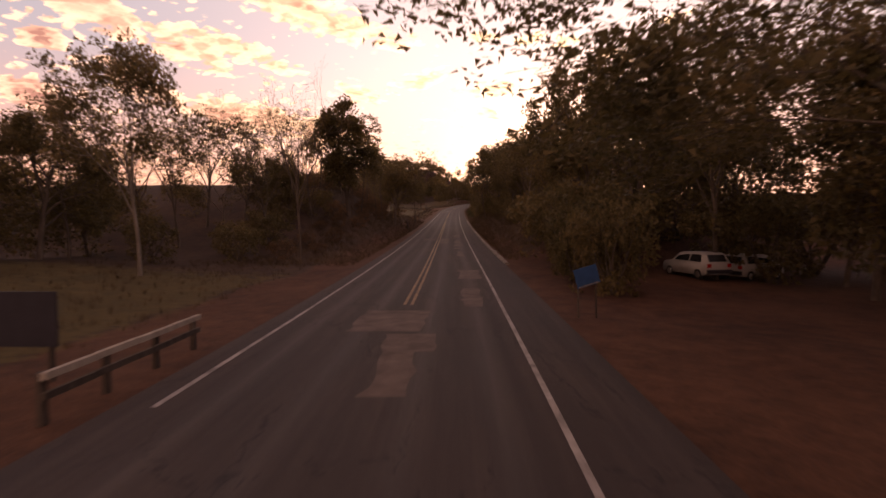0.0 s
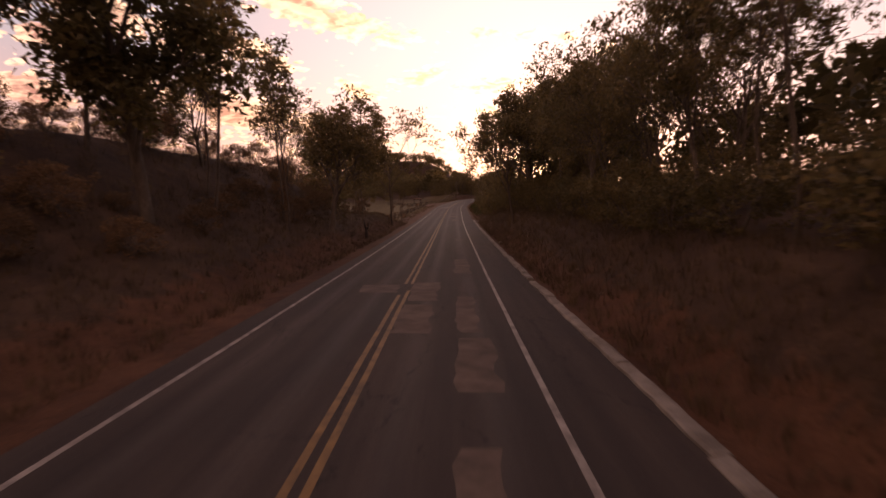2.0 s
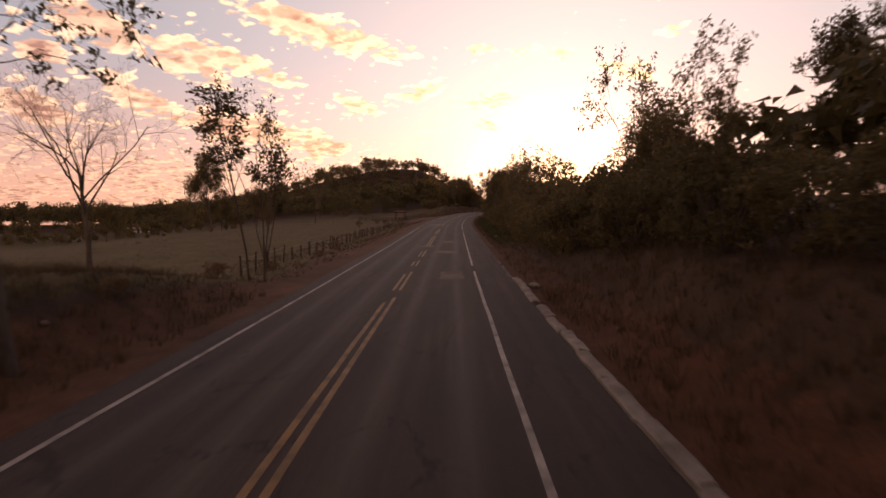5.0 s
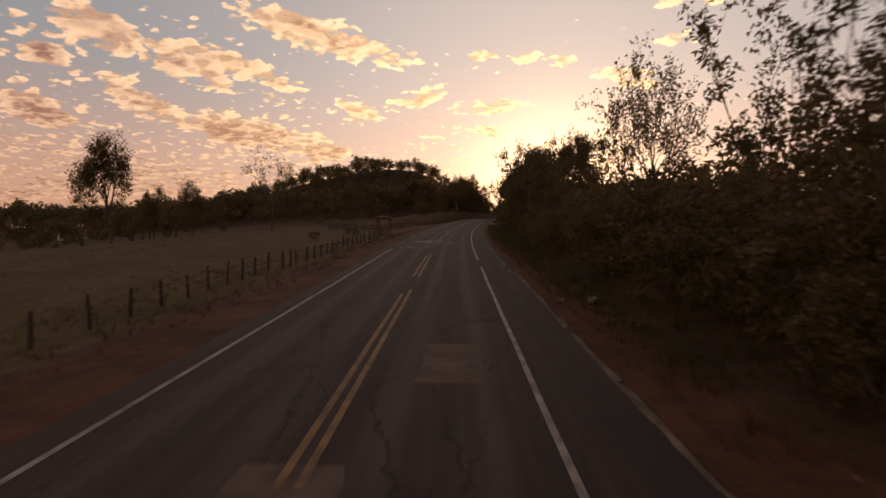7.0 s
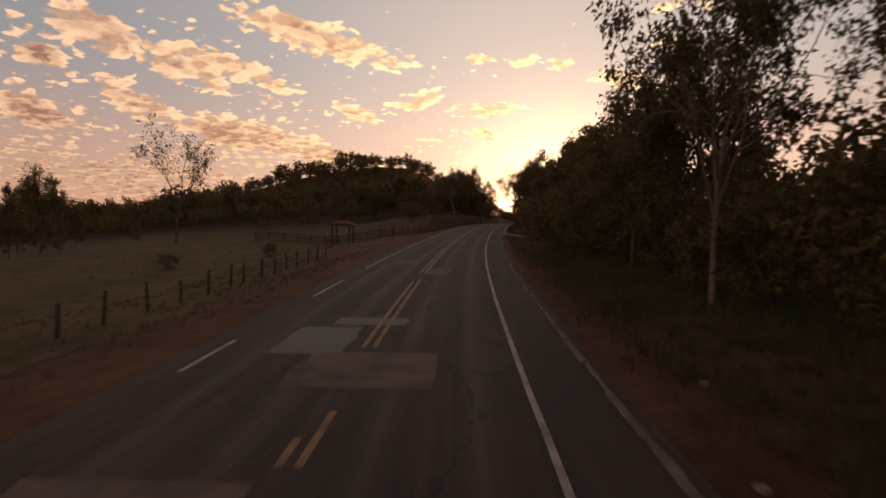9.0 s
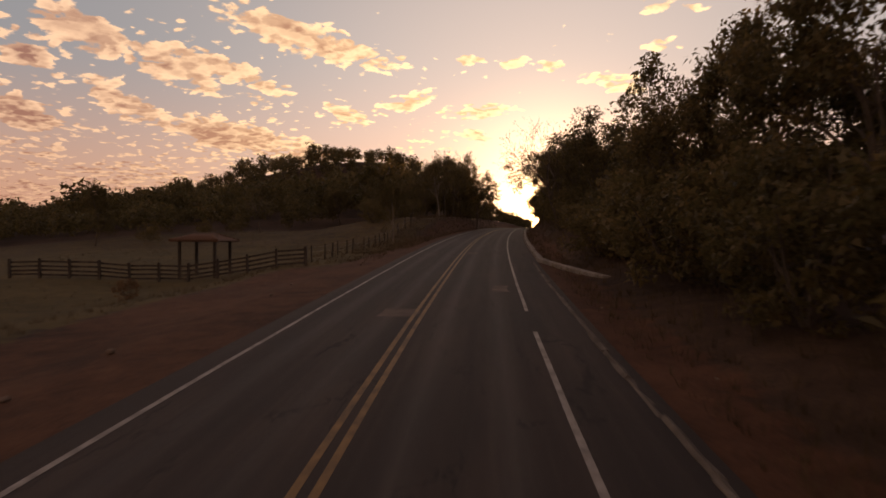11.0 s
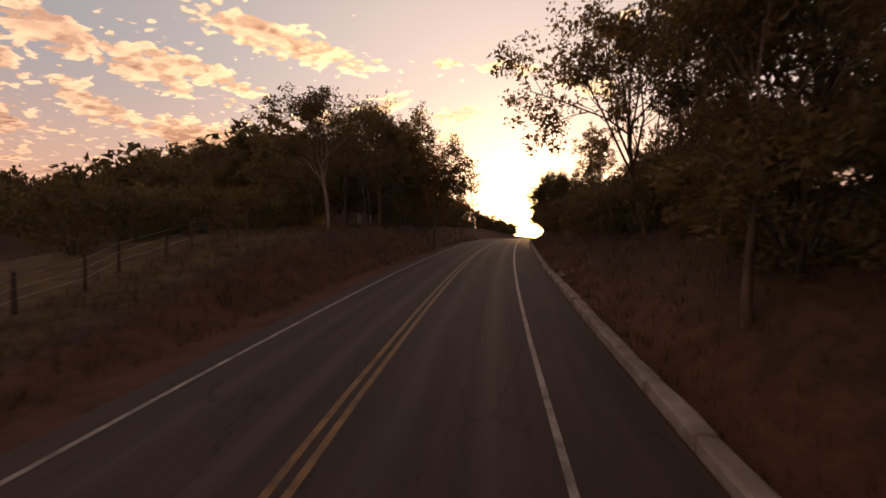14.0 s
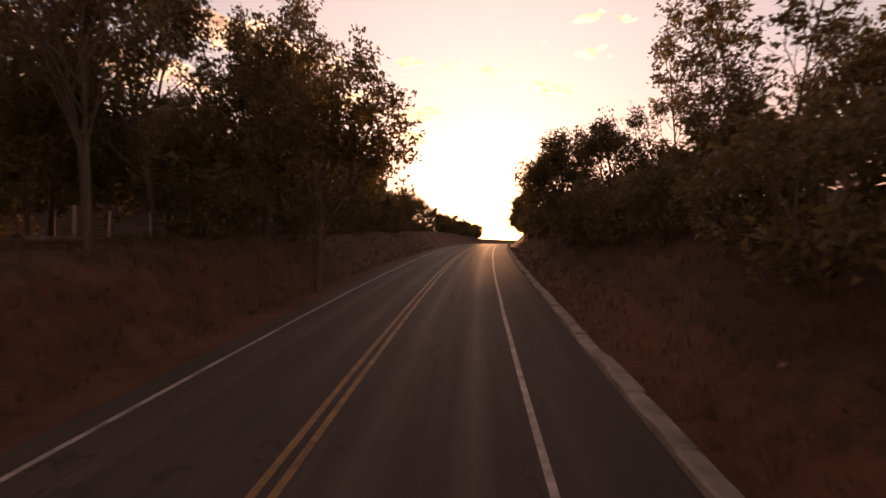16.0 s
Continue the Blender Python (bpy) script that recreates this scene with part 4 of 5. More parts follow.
# ---- roadside shrubs ----
def build_shrubs():
    rng = random.Random(21)

    back = []

    def belt(s0, s1, step, lat0, lat1, h0, h1, leaf=None, joined=False, spread=1.0):
        s = s0
        while s < s1:
            if joined:
                back.append((tuple(stand(s, rng.uniform(lat0, lat1), 0.25 * h1)), rng.uniform(h0, h1) * 1.25))
            else:
                tree("shrub", s, rng.uniform(lat0, lat1), rng.uniform(h0, h1), spread * rng.uniform(0.85, 1.25), variant=rng.randrange(3), leaf=leaf)
            s += step * rng.uniform(0.75, 1.25)

    belt(44, 130, 2.6, 8.8, 10.5, 1.8, 3.4)
    belt(46, 92, 2.6, 11.5, 15, 2.4, 3.8, joined=True)
    belt(92, 106, 2.4, 12, 15, 4.0, 6.5, joined=True)
    belt(104, 136, 3.0, 11.5, 15, 2.0, 3.2)
    belt(23.5, 30, 2.0, 7.8, 8.8, 3.6, 5.0, spread=0.65)
    belt(30, 39, 2.6, 8.6, 10.5, 4.0, 6.0)
    belt(39, 46, 2.2, 9.6, 11, 2.0, 3.0)
    belt(42, 52, 3.0, 14, 18, 3.5, 5.0)
    belt(-20, 30, 6.0, 24, 34, 5.0, 8.0, joined=True)
    belt(30, 60, 4.0, 17, 24, 5.0, 7.0)
    belt(126, 198, 2.4, 8.4, 10.4, 2.2, 4.2)
    belt(198, 228, 2.4, 11.0, 12.6, 2.2, 3.8)
    belt(136, 230, 3.0, 11.2, 15, 4.5, 6.5, joined=True)
    belt(226, 268, 2.4, 9.2, 11.5, 3.5, 6.0)
    belt(264, 330, 2.6, 8.4, 10.0, 2.0, 4.0)
    belt(264, 330, 3.0, 11.0, 14.5, 4.5, 6.5, joined=True)
    belt(318, 432, 2.6, 8.2, 9.6, 2.2, 3.6)
    belt(322, 432, 3.4, 10.2, 13, 2.8, 3.8, joined=True)
    # left
    belt(40, 116, 4.0, -12, -9, 1.0, 2.2, DRY_LEAF)
    belt(36, 66, 3.2, -20, -13, 2.0, 3.6)
    belt(64, 118, 2.2, -20, -12, 1.4, 2.8, DRY_LEAF)
    belt(30, 60, 5.0, -32, -24, 4.0, 6.0, joined=True)
    belt(-6, 40, 5.0, -34, -24, 4.5, 7.0, joined=True)
    belt(124, 165, 9.0, -9, -7.2, 0.5, 1.0, DRY_LEAF)
    belt(232, 262, 9.0, -22, -16, 0.8, 1.6, DRY_LEAF)
    belt(318, 345, 2.6, -19.0, -13.5, 2.0, 3.6)
    belt(345, 398, 2.6, -13.0, -8.6, 2.0, 3.6)
    belt(398, 440, 2.6, -14.0, -10.0, 1.6, 2.6)
    belt(312, 345, 3.2, -24, -15, 2.5, 4.0)
    belt(300, 345, 4.5, -75, -36, 3.0, 5.0, joined=True)

    build_wood("thicket", back, "dense dark thicket behind the roadside shrubs", 14, 46, 0.036)


# ---- woods ----
def build_wood(name, spots, label, seed, count=8, size=0.11):
    """Many far trees in one mesh: spots are (point, height)."""
    rng = np.random.default_rng(seed)
    out = []
    protos = []
    for k in range(7):
        n = 34
        d = rng.normal(size=(n, 3))
        d /= np.linalg.norm(d, axis=1)[:, None]
        c = d * rng.uniform(0.3, 1, (n, 1)) * np.array([0.36, 0.36, 0.34]) + np.array([0, 0, 0.62])
        protos.append(leaves(rng, c, [0.12] * n, count, size, 0.8, 3))
    for p, h in spots:
        q = protos[rng.integers(7)].copy()
        a = rng.uniform(0, 6.28)
        R = np.array([[math.cos(a), -math.sin(a), 0], [math.sin(a), math.cos(a), 0], [0, 0, 1]])
        w = h * rng.uniform(0.8, 1.15)
        out.append((q @ R.T) * np.array([w, w, h]) + np.array(p))
    ob = new(name, quads_mesh(name, np.concatenate(out), LEAF))
    return tagged(ob, label, "wood", kind="stuff")


def wood_spots():
    rng = random.Random(3)
    near, far = [], []
    for s in np.arange(308, 548, 7.6):
        for lat in np.arange(-330, -14, 7.6):
            s2, l2 = s + rng.uniform(-3, 3), lat + rng.uniform(-3, 3)
            if s2 < 334 - 20 * smooth(-l2, 24, 50) + 10 * noise.noise(Vector((l2 * 0.05, 0, 1))) + 0.10 * max(0, -l2 - 60):
                continue
            if s2 > 385 and l2 > -15 - 0.15 * (s2 - 385):
                continue
            tall = 2.4 * smooth(s2, 340, 356) * (1 - smooth(s2, 420, 470))
            far.append((tuple(stand(s2, l2, 0.3)), tall + (rng.uniform(5.5, 8) if s2 < 352 else rng.uniform(6.5, 10) if rng.random() < 0.88 else rng.uniform(10.5, 13.5))))
    for s in np.arange(455, 528, 4.5):
        for lat in (-9.5, -13.5):
            far.append((tuple(stand(s + rng.uniform(-2, 2), lat + rng.uniform(-1.2, 1.2), 2.4)), rng.uniform(6.4, 9.0)))
    for s in np.arange(372, 400, 5.0):
        for lat in (-11, -15.5):
            far.append((tuple(stand(s + rng.uniform(-2, 2), lat + rng.uniform(-1.5, 1.5), 0.3)), rng.uniform(3.5, 6)))
    for s in np.arange(40, 440, 6.0):
        for lat in np.arange(18, 27, 6.0):
            near.append((tuple(stand(s + rng.uniform(-2, 2), lat + rng.uniform(-2, 2), 0.3)), rng.uniform(4.5, 7.5)))
    for s in np.arange(440, 640, 8.0):
        for lat in list(np.arange(10, 60, 8.0)):
            near.append((tuple(stand(s, lat + rng.uniform(-2, 2), 0.3)), rng.uniform(5, 7)))
    left = []
    for s in np.arange(-30, 62, 7.0):
        for lat in np.arange(-75, -34, 7.0):
            left.append((tuple(stand(s + rng.uniform(-2, 2), lat + rng.uniform(-2, 2), 0.3)), rng.uniform(6, 9)))
    for lat in np.arange(-330, -70, 6.0):
        for k in range(3):
            left.append((tuple(stand(260 + 0.25 * (-lat - 70) + rng.uniform(-8, 14) + 8 * k, lat + rng.uniform(-2, 2), 0.3)), rng.choice((2, 3, 4, 5, 6, 9)) * rng.uniform(0.8, 1.2)))
    return far, near, left


build_shrubs()
far, near, left = wood_spots()
build_wood("hill_wood", far, "dark mixed woodland covering the hillside", 4, 9, 0.09)
build_wood("roadside_wood", near, "dark woodland behind the roadside shrubs", 5)
build_wood("distant_wood", left, "distant tree belt at the edge of the pasture", 6)


# ---- dry grass ----
def build_grass():
    rng = np.random.default_rng(8)
    spots = []

    def zone(n, s0, s1, l0, l1, h):
        for _ in range(n):
            s, l = rng.uniform(s0, s1), rng.uniform(l0, l1)
            if 236 < s < 268 and -11.5 < l < 0:
                continue
            spots.append((stand(s, l), h * rng.uniform(0.5, 1.4)))

    zone(5200, 40, 130, 5.6, 9.5, 0.34)
    zone(2600, 130, 262, 5.6, 10, 0.32)
    zone(3600, 262, 400, 5.7, 9.5, 0.30)
    zone(6200, 36, 130, -13, -5.0, 0.34)
    zone(2200, 60, 118, -22, -12, 0.45)
    zone(4600, 120, 300, -14, -5.6, 0.22)
    zone(4600, 280, 400, -11, -5.2, 0.34)
    zone(3000, 130, 330, -50, -14, 0.18)
    zone(1200, 0, 40, -22, -8, 0.28)
    grass_object("dry_grass", spots, STRAW, "tufts of dry yellow-brown verge grass")
    spots = []
    zone(3800, 192, 236, 6.4, 11.5, 0.40)
    zone(900, 160, 192, 6.4, 8.6, 0.30)
    grass_object("green_grass", spots, GREEN_GRASS, "low green verge grass below the roadside trees")


def grass_object(name, spots, mat, label):
    rng = np.random.default_rng(len(spots))
    c = np.array([tuple(p) for p, h in spots])
    h = np.array([h for p, h in spots])
    k = 7
    c, h = np.repeat(c, k, 0), np.repeat(h, k)
    n = len(c)
    w = rng.uniform(0, 6.283, n)
    d = np.stack([np.cos(w), np.sin(w), np.zeros(n)], 1)
    side = np.stack([-np.sin(w), np.cos(w), np.zeros(n)], 1) * 0.009
    base = c + d * rng.uniform(0, 0.22, (n, 1))
    up = np.zeros((n, 3))
    up[:, 2] = h
    tip = base + up + d * (h * rng.uniform(0.2, 0.7, n))[:, None]
    q = np.stack([base - side, base + side, tip], 1)
    tagged(new(name, quads_mesh(name, q, mat)), label, "grass", kind="stuff")


build_grass()


# ---- fences ----
def fence_post(p, h, r, turn, mat, rng):
    sol = Solid()
    lean = Vector((rng.uniform(-0.06, 0.06), rng.uniform(-0.06, 0.06), 0))
    sol.tube([(0, 0, -0.2), tuple(lean * h * 0.5 + Vector((0, 0, h * 0.5))), tuple(lean * h + Vector((0, 0, h)))], [r * 1.1, r, r * 0.85], 6)
    return sol.mesh("post", mat, False)


def build_fence(s0, s1, lat, gap, h, mat, label, jitter=0.15, wires=3):
    rng = random.Random(int(s0))
    fence = thing("fence", stand(s0, lat), 0, label, "fence", "roadside fences")
    inv = fence.matrix_basis.inverted()
    tops, s = [], s0
    shapes = [fence_post(None, h * k, 0.06 * q, 0, mat, rng) for k, q in ((1, 1), (0.92, 1.2), (1.06, 0.9), (1.0, 1.3), (0.85, 1.0))]
    while s < s1:
        l = lat + rng.uniform(-jitter, jitter)
        ob = part("post", rng.choice(shapes), fence)
        p = stand(s, l)
        ob.matrix_basis = inv @ Matrix.Translation(p) @ Matrix.Rotation(rng.uniform(0, 6.3), 4, "Z")
        tops.append(inv @ p)
        s += gap * rng.uniform(0.85, 1.15)
    for k in range(wires):
        z = h * (0.35 + 0.26 * k)
        sol = Solid()
        sol.tube([tuple(t + Vector((0, 0, z))) for t in tops], [0.004] * len(tops), 3)
        part("wire", sol.mesh("wire", CHROME), fence, "thin rusty fence wire")


build_fence(139, 236, -9.7, 2.15, 1.15, WOOD, "wire fence on rough dark wooden posts along the pasture")
build_fence(271.5, 318, -10.8, 2.15, 1.2, WOOD, "wire fence on leaning dark wooden posts beside the field", 0.3)
build_fence(339, 357, -11.4, 2.4, 1.25, PALE_WOOD, "wire fence on pale wooden posts before the wood", 0.3)


def build_corral():
    """Board fence across the end of the pasture."""
    rng = random.Random(9)
    c = thing("corral_fence", stand(269, -10.4), 0, "dark weathered board corral fence with four rails", "corral fence")
    inv = c.matrix_basis.inverted()
    pts = []
    for i in range(11):
        p = stand(269 - 0.25 * i, -10.4 - 1.95 * i)
        pts.append(inv @ p)
        sol = Solid()
        w = 0.2 if i == 0 else 0.14
        sol.box((0, 0, 0.55), (w, w, 1.5), None, 0, 0.92)
        ob = part("post", sol.mesh("post", WOOD), c)
        ob.matrix_basis = Matrix.Translation(inv @ p) @ Matrix.Rotation(radians(rng.uniform(-8, 8)), 4, "Z")
    for i in range(10):
        a, b = pts[i], pts[i + 1]
        for k in range(4):
            z = 0.22 + 0.29 * k
            sol = Solid()
            d = b - a
            m = Matrix.Translation((a + b) / 2 + Vector((0, 0.09, z + rng.uniform(-0.03, 0.03)))) @ d.to_track_quat("X", "Z").to_matrix().to_4x4()
            sol.box((0, 0, 0), (d.length * 1.02, 0.035, 0.13), m)
            part("rail", sol.mesh("rail", WOOD), c)


build_corral()


def build_shed():
    """Open shelter with a low hipped roof of clay tiles."""
    s0, lat = 270.5, -18.4
    shed = thing("shed", stand(s0, lat), heading(s0), "open cattle shelter with a low clay-tiled hip roof on timber posts", "shed")
    eave, w, d, rise = 2.7, 3.6, 3.2, 0.5
    for sx in (-1, 1):
        for sy in (-1, 1):
            sol = Solid()
            sol.box((0, 0, eave / 2 - 0.1), (0.17, 0.17, eave + 0.2), None, 0, 0.95)
            ob = part("post", sol.mesh("post", WOOD), shed)
            ob.location = (sx * (w / 2 - 0.5), sy * (d / 2 - 0.5), 0)
    for sy in (-1, 1):
        sol = Solid()
        sol.box((0, sy * (d / 2 - 0.5), eave - 0.02), (w - 0.7, 0.12, 0.16))
        part("beam", sol.mesh("beam", WOOD), shed)
    r = (w - d) / 2 + 0.6
    v = [(-w / 2, -d / 2, eave), (w / 2, -d / 2, eave), (w / 2, d / 2, eave), (-w / 2, d / 2, eave), (-r, 0, eave + rise), (r, 0, eave + rise)]
    roof = part("roof", mesh_of("roof", v + [(x, y, z - 0.08) for x, y, z in v],
                                [(0, 1, 5, 4), (1, 2, 5), (2, 3, 4, 5), (3, 0, 4), (0, 6, 7, 1), (1, 7, 8, 2), (2, 8, 9, 3), (3, 9, 6, 0), (6, 10, 11, 7), (8, 11, 10, 9), (7, 11, 8), (9, 10, 6)], TILE), shed)
    # rows of barrel tiles on the long slopes
    base = Solid()
    base.tube([(0, 0, 0), (1, 0, 0)], [0.09, 0.075], 6)
    me = base.mesh("roof_tile", TILE, True)
    n = 20
    for sy in (-1, 1):
        for i in range(n):
            x = -w / 2 + w * (i + 0.5) / n
            k = min(1.0, max(0.12, (w / 2 - abs(x)) / (w / 2 - r)))
            a, b = Vector((x, sy * d / 2 * 1.02, eave)), Vector((x, sy * d / 2 * (1 - k), eave + rise * k))
            ob = part("roof_tile", me, roof)
            q = (b - a).to_track_quat("X", "Z").to_matrix().to_4x4()
            ob.matrix_basis = Matrix.Translation(a + Vector((0, 0, 0.02))) @ q @ Matrix.Diagonal(((b - a).length, 1, 1, 1))


build_shed()


# ---- far house ----
def build_house(s, lat, turn):
    h = thing("house", stand(s, lat), turn, "small whitewashed farmhouse with a low tiled roof", "house")
    sol = Solid()
    sol.box((0, 0, 1.3), (8, 5, 2.9))
    part("wall", sol.mesh("wall", WHITEWASH), h)
    v = [(-4.5, -3.1, 2.6), (4.5, -3.1, 2.6), (4.5, 3.1, 2.6), (-4.5, 3.1, 2.6), (-4.5, 0, 4.0), (4.5, 0, 4.0)]
    part("roof", mesh_of("roof", v, [(0, 1, 5, 4), (2, 3, 4, 5), (1, 2, 5), (3, 0, 4), (0, 3, 2, 1)], TILE), h)
    for x in (-2.2, 1.9):
        sol = Solid()
        sol.box((x, -2.5, 1.4), (1.0, 0.1, 1.1))
        part("window", sol.mesh("window", GLASS_DARK), h)
    sol = Solid()
    sol.box((0, -2.5, 1.0), (0.9, 0.1, 2.1))
    part("door", sol.mesh("door", WOOD), h)


build_house(324, -146, 25)


# ---- the yard at the start ----
def build_car(s, lat, turn, label):
    car = thing("car", stand(s, lat), heading(s) + turn, label, "car", "parked cars")
    # side outline from rear to front: length 3.8, height 1.45
    prof = [(-1.88, 0.38), (-1.9, 0.72), (-1.82, 0.95), (-1.55, 1.38), (-1.3, 1.46), (0.25, 1.45), (0.5, 1.38), (0.98, 0.98), (1.72, 0.84), (1.88, 0.66), (1.88, 0.34), (1.6, 0.26), (-1.6, 0.26)]
    v, f = [], []
    for x in (-1, -0.86, 0.86, 1):
        for yy, zz in prof:
            k = 0.80 * (0.82 if zz > 1.1 else 0.97 if abs(x) == 1 else 1.0)
            sh = 1.0 if abs(x) < 1 else 0.97
            v.append((x * k, yy * sh, 0.26 + (zz - 0.26) * (1.0 if abs(x) < 1 else 0.985)))
    n = len(prof)
    for i in range(3):
        for j in range(n):
            j2 = (j + 1) % n
            f.append((i * n + j, (i + 1) * n + j, (i + 1) * n + j2, i * n + j2))
    f += [tuple(range(n)), tuple(range(3 * n, 4 * n))[::-1]]
    part("body", mesh_of("body", v, f, CAR_WHITE, True), car)
    sol = Solid()
    sol.v += [(-0.56, -1.80, 1.0), (0.56, -1.80, 1.0), (0.52, -1.575, 1.36), (-0.52, -1.575, 1.36)]
    sol.f.append((0, 1, 2, 3))
    sol.i.append(0)
    part("rear_window", sol.mesh("rear_window", GLASS_DARK), car, "dark rear window")
    for sx in (-1, 1):
        for y0, y1, t0, t1 in ((-1.45, -0.55, -1.35, -0.55), (-0.45, 0.75, -0.45, 0.35)):
            sol = Solid()
            sol.v += [(sx * 0.79, y0, 0.98), (sx * 0.79, y1, 0.98), (sx * 0.662, t1, 1.36), (sx * 0.662, t0, 1.36)]
            sol.f.append((0, 1, 2, 3))
            sol.i.append(0)
            part("side_window", sol.mesh("side_window", GLASS_DARK), car, "dark side window")
        sol = Solid()
        sol.box((sx * 0.62, -1.89, 0.80), (0.22, 0.06, 0.2))
        part("tail_light", sol.mesh("tail_light", RED_LENS), car, "red tail light")
        for y in (-1.2, 1.2):
            sol = Solid()
            sol.tube([(sx * 0.62, y, 0.29), (sx * 0.8, y, 0.29)], [0.29, 0.29], 14)
            wheel = part("wheel", sol.mesh("wheel", TYRE), car, "black tyre")
            sol = Solid()
            sol.tube([(sx * 0.8, y, 0.29), (sx * 0.815, y, 0.29)], [0.17, 0.16], 12)
            part("hub_cap", sol.mesh("hub_cap", CHROME), wheel, "grey hub cap")
    sol = Solid()
    sol.box((0, -1.93, 0.48), (1.5, 0.1, 0.2))
    part("bumper", sol.mesh("bumper", DARK_PAINT), car, "dark bumper")


build_car(31, 15.3, 14, "white hatchback parked on bare earth under trees")
build_car(31.5, 18.7, -62, "white hatchback parked beside another under trees")


def build_boards():
    b = thing("road_sign", stand(17.6, 6.35, 0.12), heading(17) + 8, "faded blue sign board leaning low on a thin post", "road sign")
    tilt = Matrix.Rotation(radians(-16), 4, "Y")
    sol = Solid()
    sol.box((0, 0, 1.55), (0.78, 0.025, 0.62), tilt)
    plate = part("plate", sol.mesh("plate", BLUE_PAINT), b, "faded blue sign plate")
    sol = Solid()
    sol.box((0, -0.016, 1.27), (0.7, 0.006, 0.035), tilt)
    part("stripe", sol.mesh("stripe", WHITE), plate, "white edge stripe")
    for x in (-0.3, 0.3):
        sol = Solid()
        sol.tube([(x - 0.35, 0.06, -0.3), (x - 0.42, 0.05, 1.75)], [0.035, 0.03], 8)
        part("post", sol.mesh("post", WOOD), b)
    d = thing("bus_shelter_board", stand(11, -7.6), heading(11), "dark painted board panel on posts beside the road", "board")
    sol = Solid()
    sol.box((0, 0, 1.35), (2.2, 0.06, 1.15))
    part("panel", sol.mesh("panel", DARK_PAINT), d, "dark panel")
    for x in (-0.9, 0.9):
        sol = Solid()
        sol.box((x, 0.07, 0.9), (0.09, 0.09, 2.0))
        part("post", sol.mesh("post", WOOD), d)
    r = thing("barrier_rail", stand(10.9, -4.75), heading(11), "low worn wooden guard rail with a pale upper beam", "guard rail")
    for z, t, mat, lab in ((0.80, 0.10, PALE_WOOD, "pale worn upper beam"), (0.48, 0.07, WOOD, "dark lower beam")):
        sol = Solid()
        for k in range(4):
            sol.box((0, -2.55 + 1.31 * k + 0.6, z + 0.008 * (k % 2)), (t, 1.30, 0.12))
        part("beam", sol.mesh("beam", mat), r, lab)
    for y in (-2.5, -0.9, 0.8, 2.5):
        sol = Solid()
        sol.box((-0.1, y, 0.35), (0.1, 0.14, 1.0), None, 0, 0.94)
        part("post", sol.mesh("post", WOOD), r)


build_boards()


# ---- small things on the verge ----
def lump(seed, size, rough, rings=4, sides=7):
    """An uneven closed lump: size is (x, y, z)."""
    rng = random.Random(seed)
    v, f = [(0, 0, 0)], []
    for i in range(1, rings):
        a = math.pi * i / rings
        for j in range(sides):
            b = 2 * math.pi * j / sides
            k = 1 + rng.uniform(-rough, rough)
            v.append((math.sin(a) * math.cos(b) * size[0] / 2 * k, math.sin(a) * math.sin(b) * size[1] / 2 * k, (1 - math.cos(a)) * size[2] / 2 * k))
    v.append((0, 0, size[2]))
    n = len(v) - 1
    for j in range(sides):
        j2 = (j + 1) % sides
        f.append((0, 1 + j2, 1 + j))
        f.append((n, n - sides + j, n - sides + j2))
        for i in range(rings - 2):
            o = 1 + i * sides
            f.append((o + j, o + j2, o + sides + j2, o + sides + j))
    return v, f


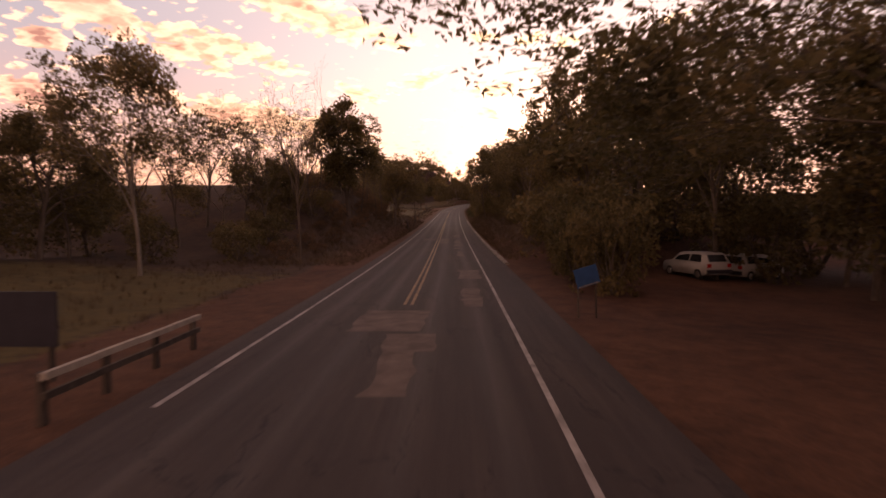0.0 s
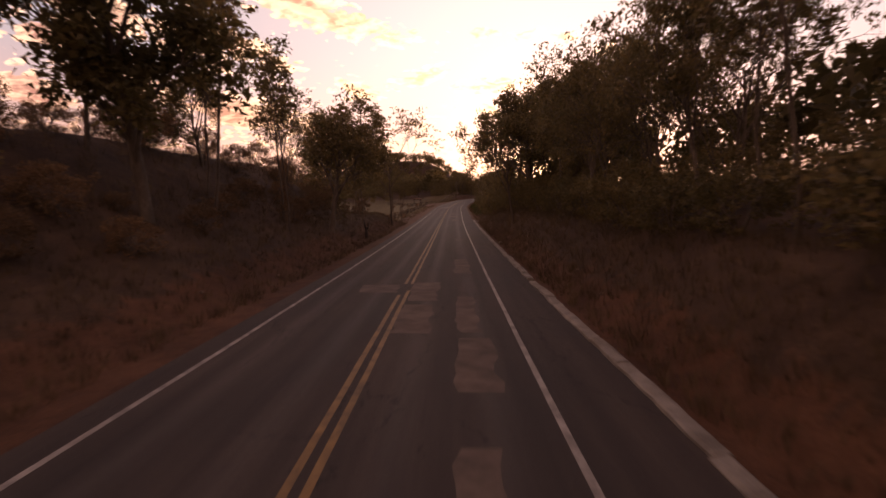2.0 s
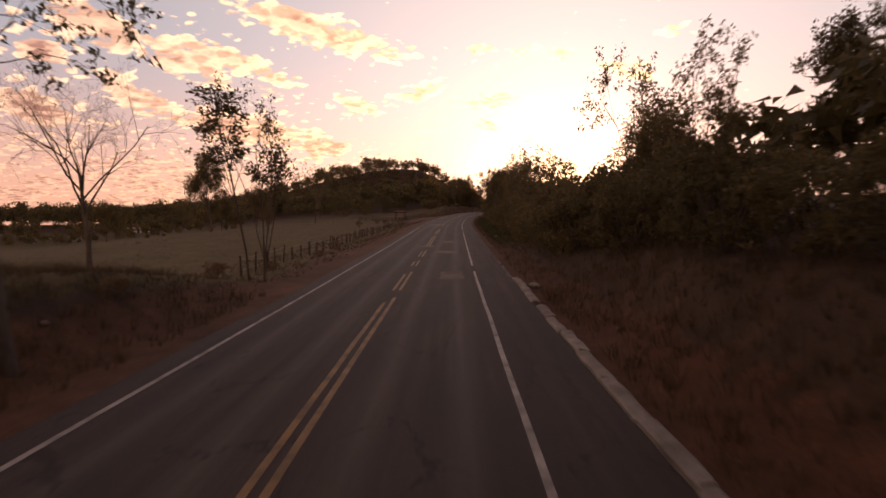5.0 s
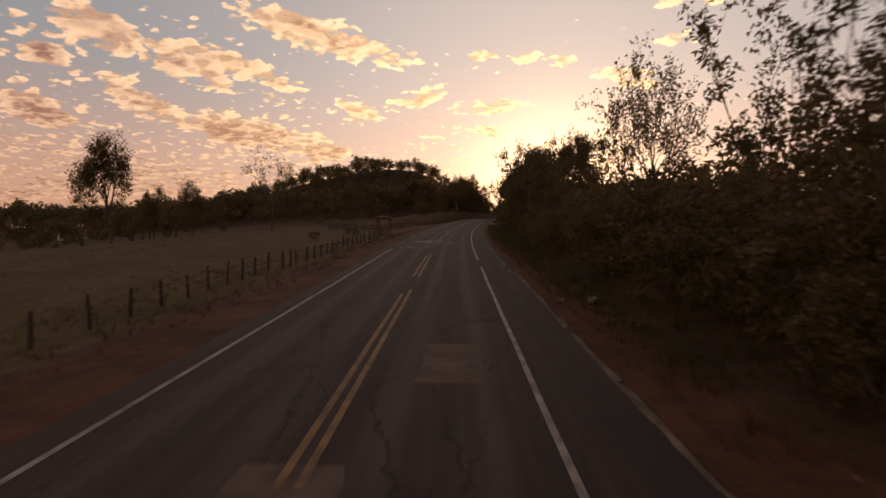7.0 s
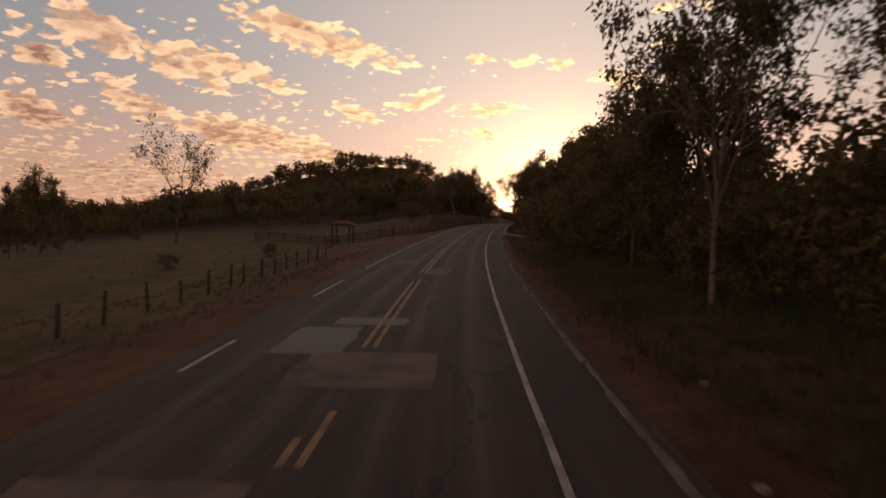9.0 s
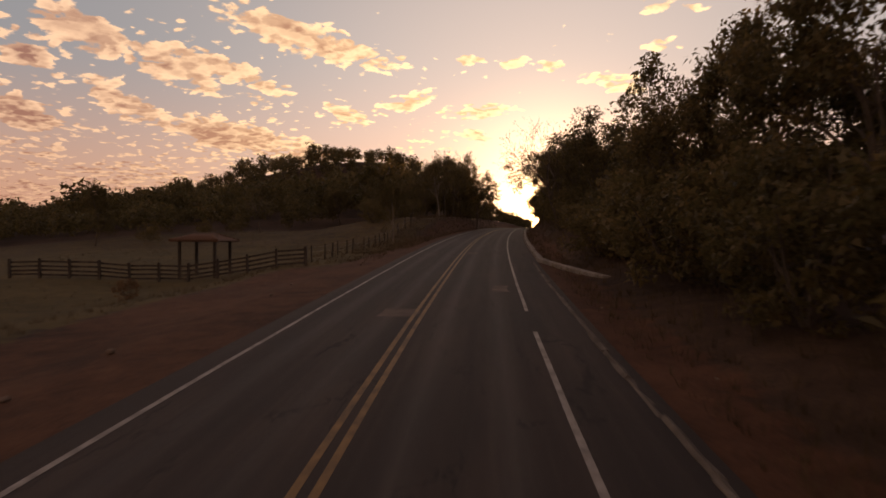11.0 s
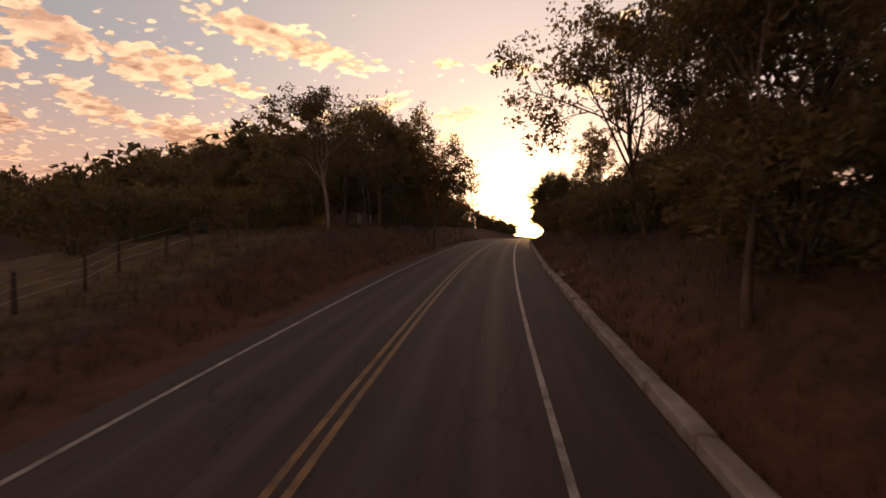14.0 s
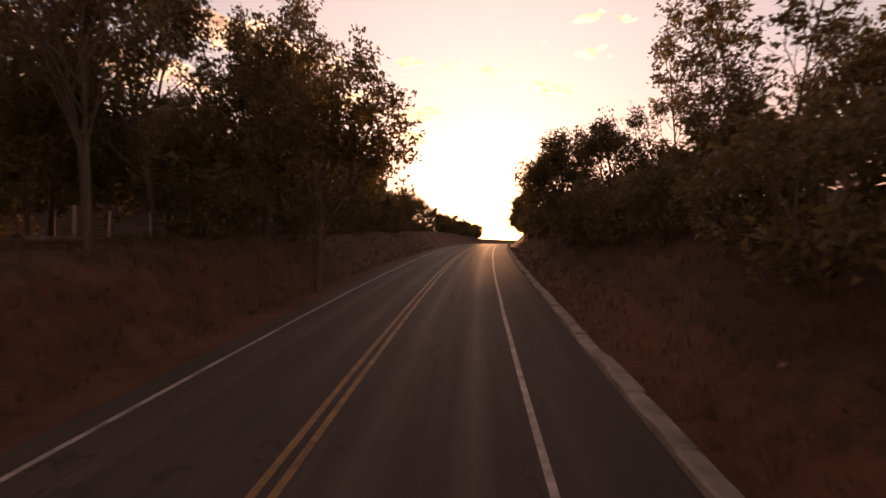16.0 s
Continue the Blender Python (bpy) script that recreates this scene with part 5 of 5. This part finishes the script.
def build_litter():
    for i, (s, lat, sx, sy, sz) in enumerate([(169.5, 5.7, 0.30, 0.22, 0.16), (169.5, 6.85, 0.6, 0.4, 0.28), (110, 6.2, 0.25, 0.2, 0.12), (318.6, 6.4, 0.3, 0.25, 0.14)]):
        v, f = lump(40 + i, (sx, sy, sz), 0.28, 5, 9)
        ob = tagged(new("litter_bag", mesh_of("litter_bag", v, f, LITTER)), "crumpled dirty white litter bag on the verge", "litter", "roadside litter")
        ob.matrix_basis = Matrix.Translation(stand(s, lat, 0.01)) @ Matrix.Rotation(i * 1.3, 4, "Z")
    rng = random.Random(77)
    shapes = [mesh_of("stone", *lump(60 + k, (1, 0.8, 0.6), 0.22), STONE) for k in range(4)]
    spots = [(rng.uniform(40, 330), rng.choice((-1, 1)) * rng.uniform(5.6, 7.2), rng.uniform(0.08, 0.24)) for _ in range(110)]
    for s, lat, k in spots:
        ob = tagged(new("stone", rng.choice(shapes)), "small rough brown stone lying on the verge", "stone", "verge stones")
        ob.matrix_basis = Matrix.Translation(stand(s, lat, 0.02)) @ Matrix.Rotation(rng.uniform(0, 6.3), 4, "Z") @ Matrix.Diagonal((k, k, k, 1))
    # broken kerb pieces
    for i, (s, lat, ln, turn) in enumerate([(318.1, 5.75, 0.9, 12), (319.4, 5.9, 0.6, -25), (131.5, 5.7, 0.7, 20), (268.2, 5.6, 0.7, 30), (90.2, 5.75, 0.5, -35)]):
        v, f = lump(90 + i, (0.34, ln, 0.26), 0.16, 4, 8)
        ob = tagged(new("kerb_fragment", mesh_of("kerb_fragment", v, f, CONCRETE)), "broken pale concrete kerb fragment beside the kerb", "kerb fragment", "kerb fragments")
        ob.matrix_basis = Matrix.Translation(stand(s, lat, 0.03)) @ Matrix.Rotation(radians(heading(s) + turn), 4, "Z")
    # forked dry stump and a fallen trunk
    st = thing("stump", stand(96, -6.2, 0.05), 20, "dark forked dead stump standing on the verge", "stump")
    sol = Solid()
    sol.tube([(0, 0, -0.1), (0.03, 0, 0.5), (-0.02, 0, 0.9)], [0.20, 0.15, 0.13], 8)
    sol.tube([(-0.02, 0, 0.85), (-0.16, 0.03, 1.35), (-0.2, 0.0, 1.85)], [0.11, 0.09, 0.05], 7)
    part("trunk", sol.mesh("trunk", WOOD, True), st)
    sol = Solid()
    sol.tube([(0, 0, 0.8), (0.2, 0, 1.15), (0.28, 0.05, 1.6)], [0.09, 0.08, 0.04], 7)
    part("branch", sol.mesh("branch", WOOD, True), st)
    lg = thing("fallen_trunk", stand(338, -10.6), 65, "dry fallen tree trunk lying in the verge grass", "fallen trunk")
    sol = Solid()
    sol.tube([(-1.4, 0, 0.10), (-0.4, 0.06, 0.14), (0.6, -0.03, 0.12), (1.5, 0.1, 0.18)], [0.13, 0.12, 0.1, 0.06], 8)
    part("trunk", sol.mesh("trunk", BARK, True), lg)
    sol = Solid()
    sol.tube([(0.5, 0, 0.15), (0.8, 0.3, 0.4), (0.95, 0.5, 0.75)], [0.05, 0.04, 0.02], 5)
    part("branch", sol.mesh("branch", BARK, True), lg)


build_litter()
